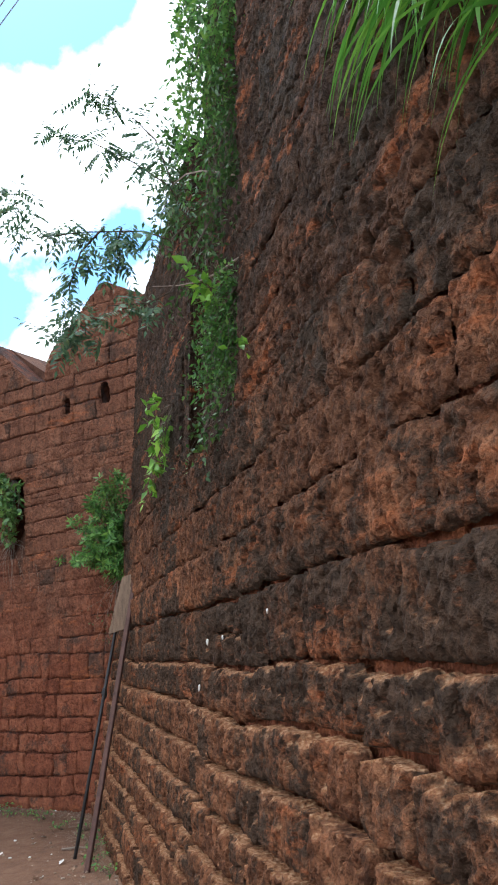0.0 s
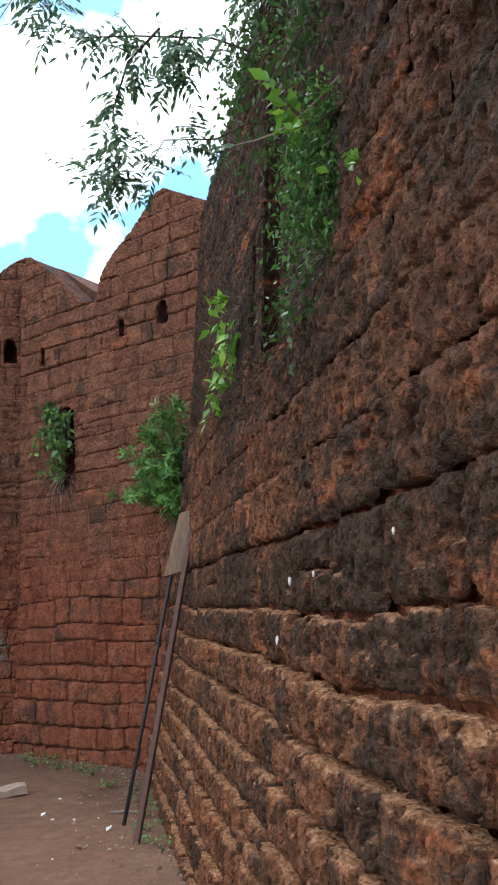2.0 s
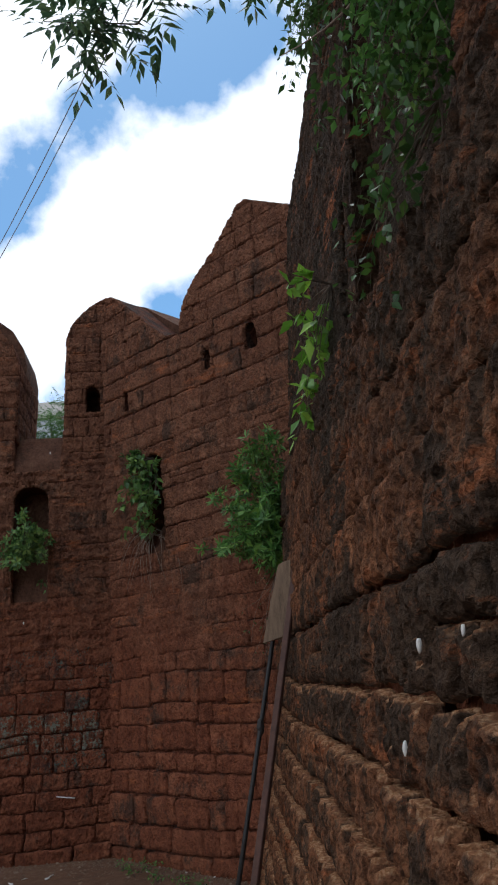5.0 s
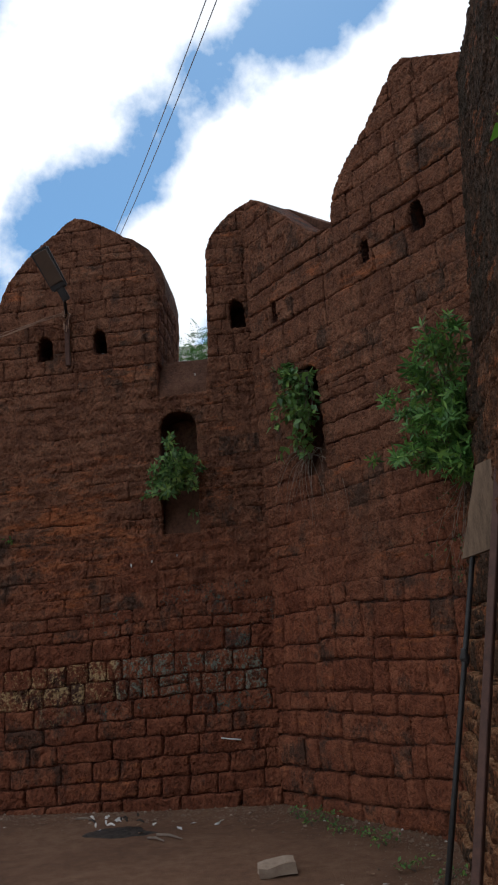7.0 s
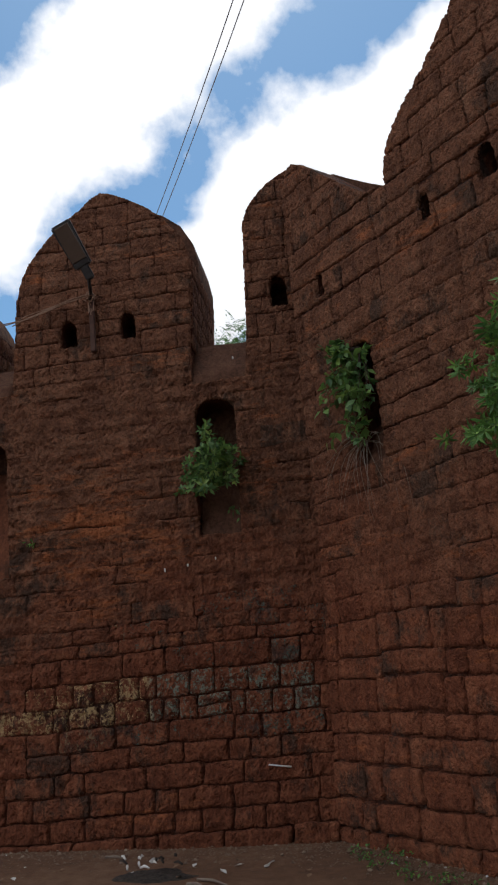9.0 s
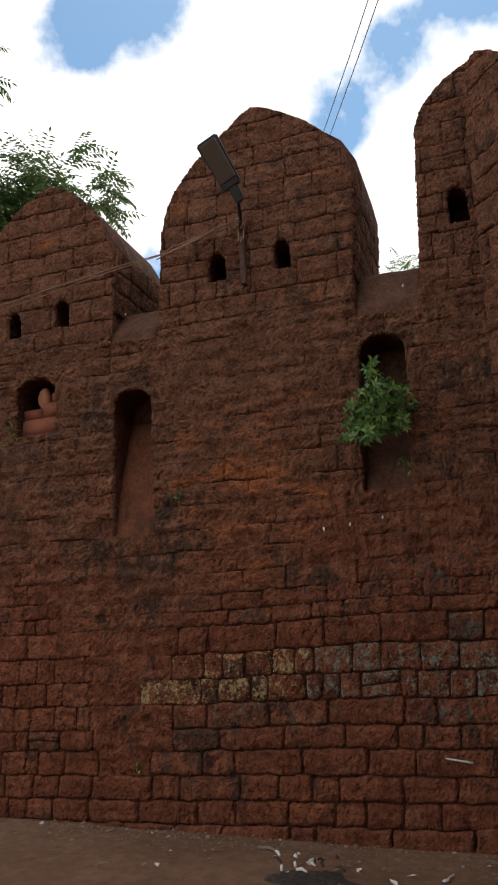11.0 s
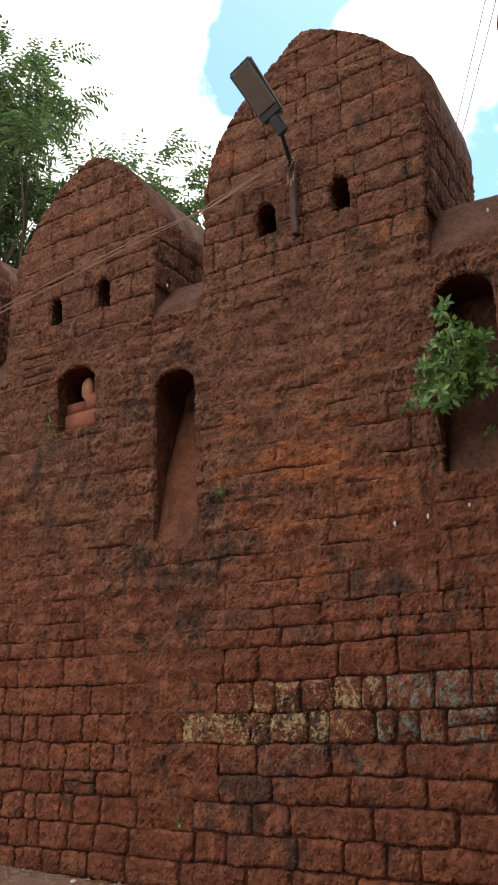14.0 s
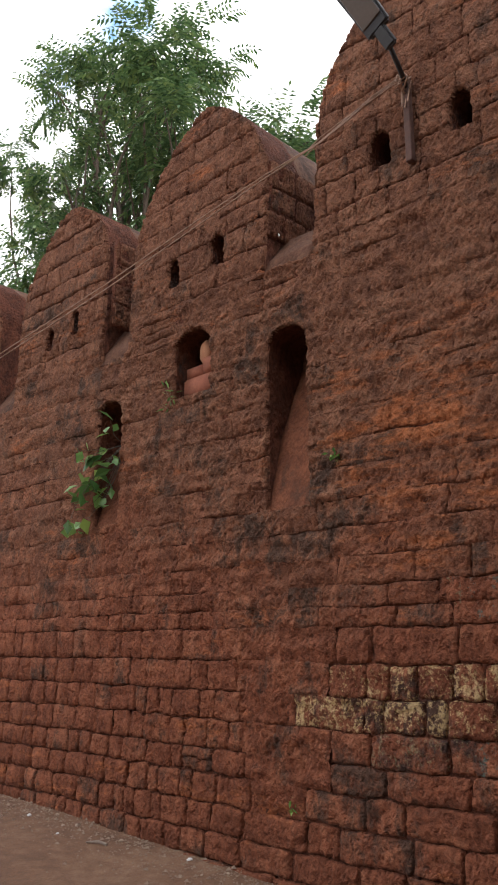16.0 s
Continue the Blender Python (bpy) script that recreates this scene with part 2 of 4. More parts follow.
leaf_bush = leaf_material("leaf_bush", (0.045, 0.13, 0.03), (0.15, 0.33, 0.075))
leaf_vine = leaf_material("leaf_vine", (0.025, 0.06, 0.015), (0.06, 0.14, 0.03))
leaf_thicket = leaf_material("leaf_thicket", (0.03, 0.085, 0.02), (0.10, 0.24, 0.05))
leaf_bright = leaf_material("leaf_bright", (0.08, 0.20, 0.02), (0.20, 0.42, 0.05))
leaf_fig = leaf_material("leaf_fig", (0.04, 0.11, 0.028), (0.17, 0.31, 0.085), 0.35)
leaf_tree = leaf_material("leaf_tree", (0.04, 0.09, 0.035), (0.13, 0.215, 0.08))
leaf_neem = leaf_material("leaf_neem", (0.045, 0.11, 0.055), (0.12, 0.22, 0.11))
grass_blade = leaf_material("grass_blade", (0.05, 0.16, 0.02), (0.14, 0.34, 0.05))
bark = plain("bark", (0.05, 0.035, 0.025), (0.16, 0.12, 0.09), 20, 0.95, bump=0.6, dist=0.01)
dry_twig = plain("dry_twig", (0.14, 0.10, 0.08), (0.28, 0.22, 0.17), 30, 0.9)
old_wood = plain("old_wood", (0.07, 0.045, 0.028), (0.26, 0.17, 0.105), 6, 0.85, bump=0.6, stretch=(6, 6, 0.6))
rust = plain("rusty_iron", (0.045, 0.022, 0.016), (0.11, 0.05, 0.035), 14, 0.8, 0.2)
black_iron = plain("black_iron", (0.012, 0.012, 0.013), (0.04, 0.035, 0.033), 20, 0.6, 0.3)
lamp_grey = plain("lamp_housing", (0.012, 0.013, 0.015), (0.03, 0.031, 0.034), 10, 0.55)
lamp_glass = plain("lamp_lens", (0.055, 0.036, 0.026), (0.085, 0.058, 0.043), 5, 0.35)
wire_grey = plain("wire", (0.2, 0.11, 0.07), (0.36, 0.22, 0.15), 30, 0.7)
wire_far = plain("wire_far", (0.2, 0.22, 0.26), (0.3, 0.32, 0.36), 30, 0.7)
white_bit = plain("white_plaster", (0.5, 0.48, 0.45), (0.8, 0.78, 0.74), 15, 0.8)
pale_stone = plain("pale_stone", (0.24, 0.165, 0.115), (0.42, 0.32, 0.24), 18, 0.9, bump=0.5)
brick_orange = plain("brick_orange", (0.17, 0.05, 0.028), (0.34, 0.11, 0.055), 12, 0.9, bump=0.5)
char = plain("charred_litter", (0.014, 0.012, 0.011), (0.10, 0.075, 0.06), 30, 0.95, bump=0.8, dist=0.02)
dry_leaf = plain("dry_leaf", (0.16, 0.09, 0.05), (0.35, 0.22, 0.13), 25, 0.8)
pale_wall = plain("pale_render", (0.55, 0.62, 0.68), (0.7, 0.75, 0.8), 3, 0.8)


def earth_material():
    m, nt, ln, b = nodes_of("earth")
    _, p = world_place(nt, ln)
    big, mid, fine = noise_tex(nt, ln, p, 0.8, 6, 0.6), noise_tex(nt, ln, p, 9, 6, 0.65), noise_tex(nt, ln, p, 90, 4, 0.6)
    t = math_node(nt, ln, "ADD", math_node(nt, ln, "MULTIPLY", big, 0.5), math_node(nt, ln, "MULTIPLY", mid, 0.5))
    c = ramp(nt, ln, t, [(0.3, (0.09, 0.040, 0.020)), (0.5, (0.165, 0.081, 0.042)), (0.68, (0.245, 0.137, 0.078))])
    c = mixed(nt, ln, 0.6, c, ramp(nt, ln, fine, [(0.35, (0.6, 0.58, 0.56)), (0.6, (1.1, 1.1, 1.1))]), "MULTIPLY")
    ln.new(c, b.inputs["Base Color"])
    b.inputs["Roughness"].default_value = 0.95
    bp = nt.new("ShaderNodeBump")
    bp.inputs["Strength"].default_value, bp.inputs["Distance"].default_value = 0.7, 0.02
    ln.new(math_node(nt, ln, "ADD", mid, math_node(nt, ln, "MULTIPLY", fine, 0.6)), bp.inputs["Height"])
    ln.new(bp.outputs[0], b.inputs["Normal"])
    return m


earth = earth_material()


# ---- builders ----
def mesh_of(name, verts, faces, material, smooth=False):
    me = bpy.data.meshes.new(name)
    me.from_pydata([tuple(v) for v in verts], [], faces)
    me.materials.append(material)
    if smooth:
        me.polygons.foreach_set("use_smooth", [True] * len(me.polygons))
    me.update()
    return me


def piece(name, verts, faces, material, parent=None, label="", smooth=False):
    ob = new(name, mesh_of(name, verts, faces, material, smooth))
    ob.parent = parent
    if label:
        ob["label"] = label
    return ob


def part(name, bm, material, parent, label="", smooth=False):
    me = bpy.data.meshes.new(name)
    bm.to_mesh(me)
    bm.free()
    me.materials.append(material)
    if smooth:
        me.polygons.foreach_set("use_smooth", [True] * len(me.polygons))
    ob = new(name, me)
    ob.parent = parent
    if label:
        ob["label"] = label
    return ob


def empty(name, m=None):
    ob = new(name)
    ob.empty_display_size = 0.1
    if m is not None:
        ob.matrix_world = m
    return ob


def tube(path, radii, sides=8):
    """Verts and faces of a tapered tube along the points of path."""
    verts, faces = [], []
    pts = [Vector(p) for p in path]
    for i, p in enumerate(pts):
        d = (pts[min(i + 1, len(pts) - 1)] - pts[max(i - 1, 0)]).normalized()
        a = d.orthogonal().normalized()
        c = d.cross(a)
        r = radii[i] if isinstance(radii, (list, tuple)) else radii
        for k in range(sides):
            w = 2 * math.pi * k / sides
            verts.append(p + r * (math.cos(w) * a + math.sin(w) * c))
    for i in range(len(pts) - 1):
        for k in range(sides):
            j = (k + 1) % sides
            faces.append((i * sides + k, i * sides + j, (i + 1) * sides + j, (i + 1) * sides + k))
    faces.append(tuple(range(sides))[::-1])
    faces.append(tuple((len(pts) - 1) * sides + k for k in range(sides)))
    return verts, faces


def frame_of(origin, along, up=(0, 0, 1)):
    x, u = Vector(along).normalized(), Vector(up).normalized()
    z = x.cross(u).normalized()
    y = z.cross(x)
    m = Matrix((x, y, z)).transposed().to_4x4()
    m.translation = origin
    return m


def inside(p, poly):
    x, y = p
    odd = False
    for i in range(len(poly)):
        (x0, y0), (x1, y1) = poly[i - 1], poly[i]
        if (y0 > y) != (y1 > y) and x < (x1 - x0) * (y - y0) / (y1 - y0) + x0:
            odd = not odd
    return odd


def arch(x0, x1, z0, z1, n=7, point=0.0):
    """An opening with an arched head."""
    r, c = (x1 - x0) / 2, (x0 + x1) / 2
    spring = z1 - r * (0.9 + point)
    pts = [(x0, z0), (x1, z0)]
    for i in range(n + 1):
        a = math.pi * i / n
        pts.append((c + r * math.cos(a), spring + (z1 - spring) * math.sin(a) ** (0.9 if point == 0 else 1.2)))
    return pts


def slab(name, outline, holes, w0, w1, material, m, kind="structure"):
    """A wall layer with openings, between the depths w0 (back) and w1 (front) of the wall's own frame."""
    cu = bpy.data.curves.new(name, "CURVE")
    cu.dimensions, cu.fill_mode, cu.extrude = "2D", "BOTH", (w1 - w0) / 2
    for loop in [outline, *holes]:
        sp = cu.splines.new("POLY")
        sp.points.add(len(loop) - 1)
        for q, (x, y) in zip(sp.points, loop):
            q.co = (x, y, 0, 1)
        sp.use_cyclic_u = True
    tmp = bpy.data.objects.new("tmp", cu)
    scene.collection.objects.link(tmp)
    me = bpy.data.meshes.new_from_object(tmp.evaluated_get(bpy.context.evaluated_depsgraph_get()))
    bpy.data.objects.remove(tmp)
    bpy.data.curves.remove(cu)
    me.transform(Matrix.Translation((0, 0, (w0 + w1) / 2)))
    me.materials.clear()
    me.materials.append(material)
    me.name = name
    ob = new(name, me)
    ob.matrix_world = m
    if kind:
        ob["kind"] = kind
    return ob


rng = random.Random(7)


def steep(n, a, b):
    """0 below a, 1 above b: a pocket with steep sides."""
    f = max(0.0, min(1.0, (n - a) / (b - a)))
    return f * f * (3 - 2 * f)


def stone_shape(cx, cy, hw, hh, proud, keep, slant=0.0, cell=0.03, rough=0.3, skirt=-0.012, lift=0.0, tilt=0.12, fused=0.0, pitted=0.0, plumb=0.0):
    """One rough stone on a wall face: worn shoulder, uneven pitted front; fused: how far its joints are filled; plumb: how far its top stands out. keep(p): whether a point lies on the wall."""
    place = lambda x, y: (cx + x + slant * (cy + y), cy + y)
    probe = [keep(place(a * hw / 4, b * hh / 4)) for a in range(-4, 5) for b in range(-4, 5)]
    if not any(probe):
        return None
    cut = not all(probe)
    if cut:
        cell = min(cell, 0.013)
    nx, ny = max(3, round(2 * hw / cell)), max(3, round(2 * hh / cell))
    lip = min(0.007, 0.2 * hh)
    xs = [-hw] + [(2 * i / nx - 1) * (hw - lip) for i in range(nx + 1)] + [hw]
    ys = [-hh] + [(2 * j / ny - 1) * (hh - lip) for j in range(ny + 1)] + [hh]
    nx, ny = nx + 2, ny + 2
    corner = rng.uniform(0.012, 0.045) * (1 - 0.7 * fused)
    loose = 1 - fused
    tx, ty = rng.uniform(-tilt, tilt) * loose, rng.uniform(-tilt, tilt) * loose
    verts, faces, good = [], [], []
    for j, y0 in enumerate(ys):
        for i, x0 in enumerate(xs):
            x, y = x0, y0
            ex, ey = hw - abs(x), hh - abs(y)
            if ex < corner and ey < corner:
                k = (1 - ex / corner) * (1 - ey / corner) * 0.35 * corner
                x, y = x - math.copysign(k, x), y - math.copysign(k, y)
            X, Y = place(x, y)
            x += 0.015 * noise.noise((X * 7, Y * 7, 0.5)) + 0.005 * noise.noise((X * 31, Y * 31, 8.5))
            y += (0.015 + 0.006 * pitted) * noise.noise((X * 6, Y * 7, 4.5)) + 0.009 * pitted * noise.noise((X * 17, Y * 9, 6.5)) + 0.005 * noise.noise((X * 31, Y * 31, 2.5))
            X, Y = place(x, y)
            n1 = noise.noise((X * 5, Y * 7, 2.0)) + 0.7 * noise.noise((X * 15, Y * 17, 6.0)) + 0.5 * noise.noise((X * 37, Y * 30, 9.0))
            n2 = noise.noise((X * 60, Y * 36, 3.0))
            w = proud * (1 + tx * x / hw + ty * y / hh) + rough * (0.013 * n1 + 0.03 * min(0.0, n2 + 0.12)) + 0.022 * fused * noise.noise((X * 2.4, Y * 13, 1.0)) + plumb * y
            if pitted:
                n3, n4, n5 = noise.noise((X * 21, Y * 12, 5.0)), noise.noise((X * 42, Y * 26, 7.0)), noise.noise((X * 9, Y * 6, 14.0))
                w -= pitted * (0.034 * steep(n3, 0.16, 0.36) + 0.013 * steep(n4, 0.05, 0.3) + 0.045 * steep(n5, 0.42, 0.55) - 0.006 * n4)
            m = 1.0 - fused * (1.0 - max(0.0, min(1.0, 0.15 + 1.6 * noise.noise((X * 2.1, Y * 3.3, 11.0)))))
            if i in (0, nx) or j in (0, ny):
                w = w - m * (w + lift - skirt) if m > 0.6 else w - 0.028 * m
            else:
                w -= 0.3 * proud * m * (1 - min(1.0, max(0.0, min(ex, ey) - lip) / 0.03))
            k = True
            if cut:
                k = keep(place(x, y))
                if not k:
                    w = skirt - lift
            good.append(k)
            verts.append((X, Y, w + lift))
    for j in range(ny):
        for i in range(nx):
            a = j * (nx + 1) + i
            q = (a, a + 1, a + nx + 2, a + nx + 1)
            if not cut or sum(good[t] for t in q) >= 2:
                faces.append(q)
    if cut:
        used = sorted({t for f in faces for t in f})
        if len(faces) < 6:
            return None
        at = {t: i for i, t in enumerate(used)}
        verts, faces = [verts[t] for t in used], [tuple(at[t] for t in f) for f in faces]
    return verts, faces


def courses(z0, z1, low, high):
    n = round((z1 - z0) / ((low + high) / 2))
    hs = [rng.uniform(low, high) for _ in range(n)]
    out, z = [], z0
    for h in hs:
        h *= (z1 - z0) / sum(hs)
        out.append((z, z + h))
        z += h
    return out


def lay_stones(wall, rows, u0, u1, width, keep, pick, near, proud, slant=0.0, gap=0.004, name="stone_block", wavy=0.0, depth=0.0, cell=lambda u, v: 0.03, rough=lambda u, v: 0.3, lift=lambda v: 0.0, tilt=0.12, missing=0.0, tight=lambda u, v: 0.0, pitted=lambda v: 0.0, plumb=lambda v: 0.0):
    """Rows of stones on a wall. near(u, v): which of them are parts of their own; the rest are joined by material."""
    rest = {}
    count = 0
    for z0, z1 in rows:
        u = u0 - rng.uniform(0, 0.3)
        todo = []
        while u < u1:
            w = rng.uniform(*width(u, (z0 + z1) / 2))
            cx, cy = u + w / 2, (z0 + z1) / 2 + wavy * noise.noise((u * 0.6, z0 * 0.7, 4))
            g = gap * rng.uniform(0.3, 2.0 if z0 > 1.0 else 2.8)
            close = 1 - 1.2 * tight(cx, cy)
            hw, hh = w / 2 - g * close, (z1 - z0) / 2 - gap * close * rng.uniform(0.3, 1.6)
            if w > 0.3 and rng.random() < 0.025:
                todo += [(cx, cy - hh * 0.5, hw, hh * 0.48, 0), (cx, cy + hh * 0.5, hw, hh * 0.48, 0)]
            else:
                todo.append((cx, cy, hw, hh, 0))
            u += w
        while todo:
            cx, cy, hw, hh, level = todo.pop()
            if level == 0 and rng.random() < missing:
                continue
            fu = tight(cx, cy)
            pr = proud(cx, cy) * (1 + rng.uniform(-0.2, 0.2) * (1 - fu))
            shape = stone_shape(cx, cy, hw, hh, pr, keep, slant, cell(cx, cy), rough(cx, cy), -0.012, lift(cy), tilt, fu, pitted(cy), plumb(cy))
            if not shape:
                continue
            if depth:
                shape = ([(x, y, q + depth) for x, y, q in shape[0]], shape[1])
            mat = pick(cx + slant * cy, cy)
            if near(cx, cy) and count < 300:
                count += 1
                piece(name, *shape, mat, wall, smooth=True)
            else:
                vs, fs = rest.setdefault(mat, ([], []))
                o = len(vs)
                vs.extend(shape[0])
                fs.extend(tuple(i + o for i in f) for f in shape[1])
    for mat, (vs, fs) in rest.items():
        ob = piece("stonework", vs, fs, mat, wall, smooth=True)
        ob["kind"] = "stuff"


# ---- ground ----
def ground_height(x, y):
    # the ground falls gently towards the corner of the walls
    fall = 0.04 * max(0.0, min(1.0, (y - 4.0) / 5.0)) * max(-3.5, min(5.0, x + 1.0))
    return -fall + 0.02 * noise.noise((x * 0.7, y * 0.7, 3)) + 0.008 * noise.noise((x * 4, y * 4, 8))


def build_ground():
    xs = sorted({*[round(-6 + 0.12 * i, 3) for i in range(92)], *[-2000, -600, -200, -70, -30, -14, -9, 7, 12, 30, 70, 200, 600, 2000]})
    ys = sorted({*[round(1 + 0.12 * i, 3) for i in range(103)], *[-2000, -600, -200, -70, -30, -12, -6, -2, 15, 20, 30, 70, 200, 600, 2000]})
    verts = [(x, y, ground_height(x, y) if abs(x) < 9 and abs(y) < 16 else 0.0) for y in ys for x in xs]
    n = len(xs)
    faces = [(j * n + i, j * n + i + 1, (j + 1) * n + i + 1, (j + 1) * n + i) for j in range(len(ys) - 1) for i in range(n - 1)]
    tagged(piece("ground", verts, faces, earth, smooth=True), "bare brown trodden earth at the foot of the walls", "ground", kind="structure")


build_ground()

# ---- north wall: straight curtain wall with merlons ----
LEAN_A = 0.055
A = frame_of((0, 12.75, 0), (1, 0, 0))
A_TOP = [(2.38, 6.47), (2.28, 6.45), (2.15, 6.38), (1.99, 6.25), (1.86, 6.10), (1.79, 5.92), (1.72, 4.72), (1.66, 4.22),
         (1.11, 4.2), (1.13, 4.77), (1.20, 5.6), (1.12, 5.88), (0.94, 6.12), (0.75, 6.30), (0.55, 6.43), (0.40, 6.51), (0.26, 6.55), (0.13, 6.49), (0.01, 6.38), (-0.18, 6.24), (-0.35, 6.09),
         (-0.57, 5.83), (-0.66, 5.66), (-0.72, 5.42), (-0.77, 4.63), (-0.80, 4.35),
         (-1.30, 4.35), (-1.24, 5.30), (-1.34, 5.60), (-1.46, 5.82), (-1.61, 5.99), (-1.80, 6.14), (-1.97, 6.21), (-2.12, 6.16), (-2.31, 6.05), (-2.52, 5.87), (-2.67, 5.70), (-2.82, 5.48), (-2.92, 5.2), (-2.97, 4.9), (-3.0, 4.15),
         (-3.42, 4.1), (-3.40, 5.35), (-3.48, 5.62), (-3.65, 5.84), (-3.9, 6.0), (-4.1, 6.04), (-4.3, 5.96), (-4.6, 5.68), (-4.85, 5.38), (-4.95, 5.0), (-5.0, 4.0),
         (-5.45, 4.0), (-5.45, 5.2), (-5.7, 5.65), (-6.05, 5.9), (-6.4, 5.7), (-6.75, 5.3), (-6.95, 4.9), (-7.0, 4.0)]
A_OUT = [(-16, -0.4), (2.08, -0.4)] + A_TOP + [(-16, 4.0)]
HOLES_A = [arch(-0.25, -0.07, 4.79, 5.09, point=0.5), arch(0.40, 0.56, 4.80, 5.10, point=0.5),
           arch(-2.46, -2.30, 4.58, 4.86, point=0.5), arch(-1.91, -1.75, 4.61, 4.90, point=0.5),
           arch(-4.42, -4.28, 4.50, 4.75, point=0.5), arch(-3.97, -3.83, 4.56, 4.83, point=0.5), arch(2.0, 2.18, 4.92, 5.26, point=0.5)]
TALL = arch(-1.27, -0.87, 2.46, 3.86)
TALL_FAR = arch(-3.42, -3.06, 2.55, 3.72)
BLIND = arch(-2.35, -1.89, 3.54, 4.12)
NICHE = [(1.07, 2.66), (1.47, 2.64), *arch(1.11, 1.52, 3.4, 4.02)[2:]]
NICHES_A = [TALL, TALL_FAR, BLIND, NICHE]
wall_a = slab("wall_north", A_OUT, HOLES_A + NICHES_A, -0.42, 0, joint_dark, A)
tagged(wall_a, "weathered red laterite curtain wall with round-headed merlons", "wall")
# the back of the great merlon has a fuller shoulder
FULLER = {(1.20, 5.6): (1.22, 5.75), (1.12, 5.88): (1.18, 6.0), (0.94, 6.12): (1.05, 6.25), (0.75, 6.30): (0.85, 6.42), (0.55, 6.43): (0.6, 6.52)}
back_a = slab("wall_north_back", [FULLER.get(q, q) for q in A_OUT], [HOLES_A[1]], -1.35, -0.42, coping, A)
tagged(back_a, "thick back of the laterite curtain wall", "wall")

# ---- corner wall B, at an angle, with the tall merlon ----
B = frame_of((2.12, 12.75, 0), (0.667, -0.745, 0))
B_OUT = [(-0.06, -0.4), (4.2, -0.4), (4.2, 6.0), (3.4, 6.14), (2.94, 6.42), (2.78, 6.52), (2.64, 6.5), (2.45, 6.33), (2.2, 6.12), (1.95, 5.97), (1.80, 5.84), (1.70, 5.72), (1.63, 5.53),
         (1.35, 5.62), (1.05, 5.84), (0.76, 6.07), (0.56, 6.24), (0.42, 6.31), (0.32, 6.30), (0.25, 6.2), (0.2, 6.0), (0.13, 2.3)]
HOLES_B = [arch(0.54, 0.66, 4.74, 5.0, point=0.5), arch(1.93, 2.06, 4.82, 5.06, point=0.5), arch(2.57, 2.74, 4.83, 5.13, point=0.5)]
VINE_NICHE = arch(0.84, 1.16, 3.0, 4.12)
B_FRONT = B_OUT[:13] + [(1.6, 5.38), (1.35, 5.45), (1.05, 5.72), (0.76, 6.02), (0.56, 6.22), (0.42, 6.31), (0.32, 6.30), (0.25, 6.2), (0.2, 6.0), (0.13, 2.3)]
wall_b = slab("wall_corner", B_FRONT, HOLES_B + [VINE_NICHE], -0.42, 0, joint_dark, B)
tagged(wall_b, "weathered red laterite corner wall with a tall rounded merlon", "wall")
back_b = slab("wall_corner_back", B_OUT, [], -1.3, -0.42, coping, B)
tagged(back_b, "thick back of the laterite corner wall", "wall")

# ---- east wall: the near wall, leaning back ----
E_ = frame_of((3.72, 11, 0), (-0.055, -1, 0), (0.09, 0, 1))
STEP = 6.45
E_OUT = [(-0.6, -0.5), (18, -0.5), (18, 9.5), (4.55, 9.5), (4.45, 7.0), (4.3, 6.1), (3.6, 6.0), (2.0, 5.95), (-0.6, 6.0)]
RECESS = [(4.42, 3.3), (4.5, 3.05), (5.0, 2.95), (STEP - 0.08, 2.82), (STEP, 2.95), (STEP + 0.03, 4.2), (STEP - 0.02, 6.0), (STEP, 9.6), (4.55, 9.6), (4.45, 7.0), (4.38, 6.1)]
E_FRONT = [(-0.6, -0.5), (18, -0.5), (18, 9.5), (STEP, 9.5), (STEP - 0.02, 6.0), (STEP + 0.03, 4.2), (STEP, 2.95), (STEP - 0.08, 2.82), (5.0, 2.95), (4.5, 3.05), (3.2, 3.12), (1.2, 3.3), (-0.6, 3.35)]
E_FAR = [(-0.6, 3.2), (4.42, 3.02), (4.36, 6.05), (3.6, 6.0), (2.0, 5.95), (-0.6, 6.0)]
SLIT = [(4.02, 3.28), (4.2, 3.28), (4.22, 3.9), (4.1, 4.12), (4.0, 3.9)]
wall_e = slab("wall_east", E_FRONT, [], -0.22, -0.05, joint_near, E_)
tagged(wall_e, "rough pitted laterite wall leaning back, of large worn blocks", "wall")
mid_e = slab("wall_east_recess", E_OUT, [SLIT], -0.7, -0.22, stone_near, E_)
far_e = slab("wall_east_far", E_FAR, [SLIT], -0.22, -0.1, stone_near, E_)
tagged(far_e, "set-back upper courses of the pitted laterite wall", "wall")
tagged(mid_e, "recessed upper face of the pitted laterite wall", "wall")
back_e = slab("wall_east_back", E_OUT, [], -1.3, -0.7, joint_dark, E_)
tagged(back_e, "thick back of the pitted laterite wall", "wall")


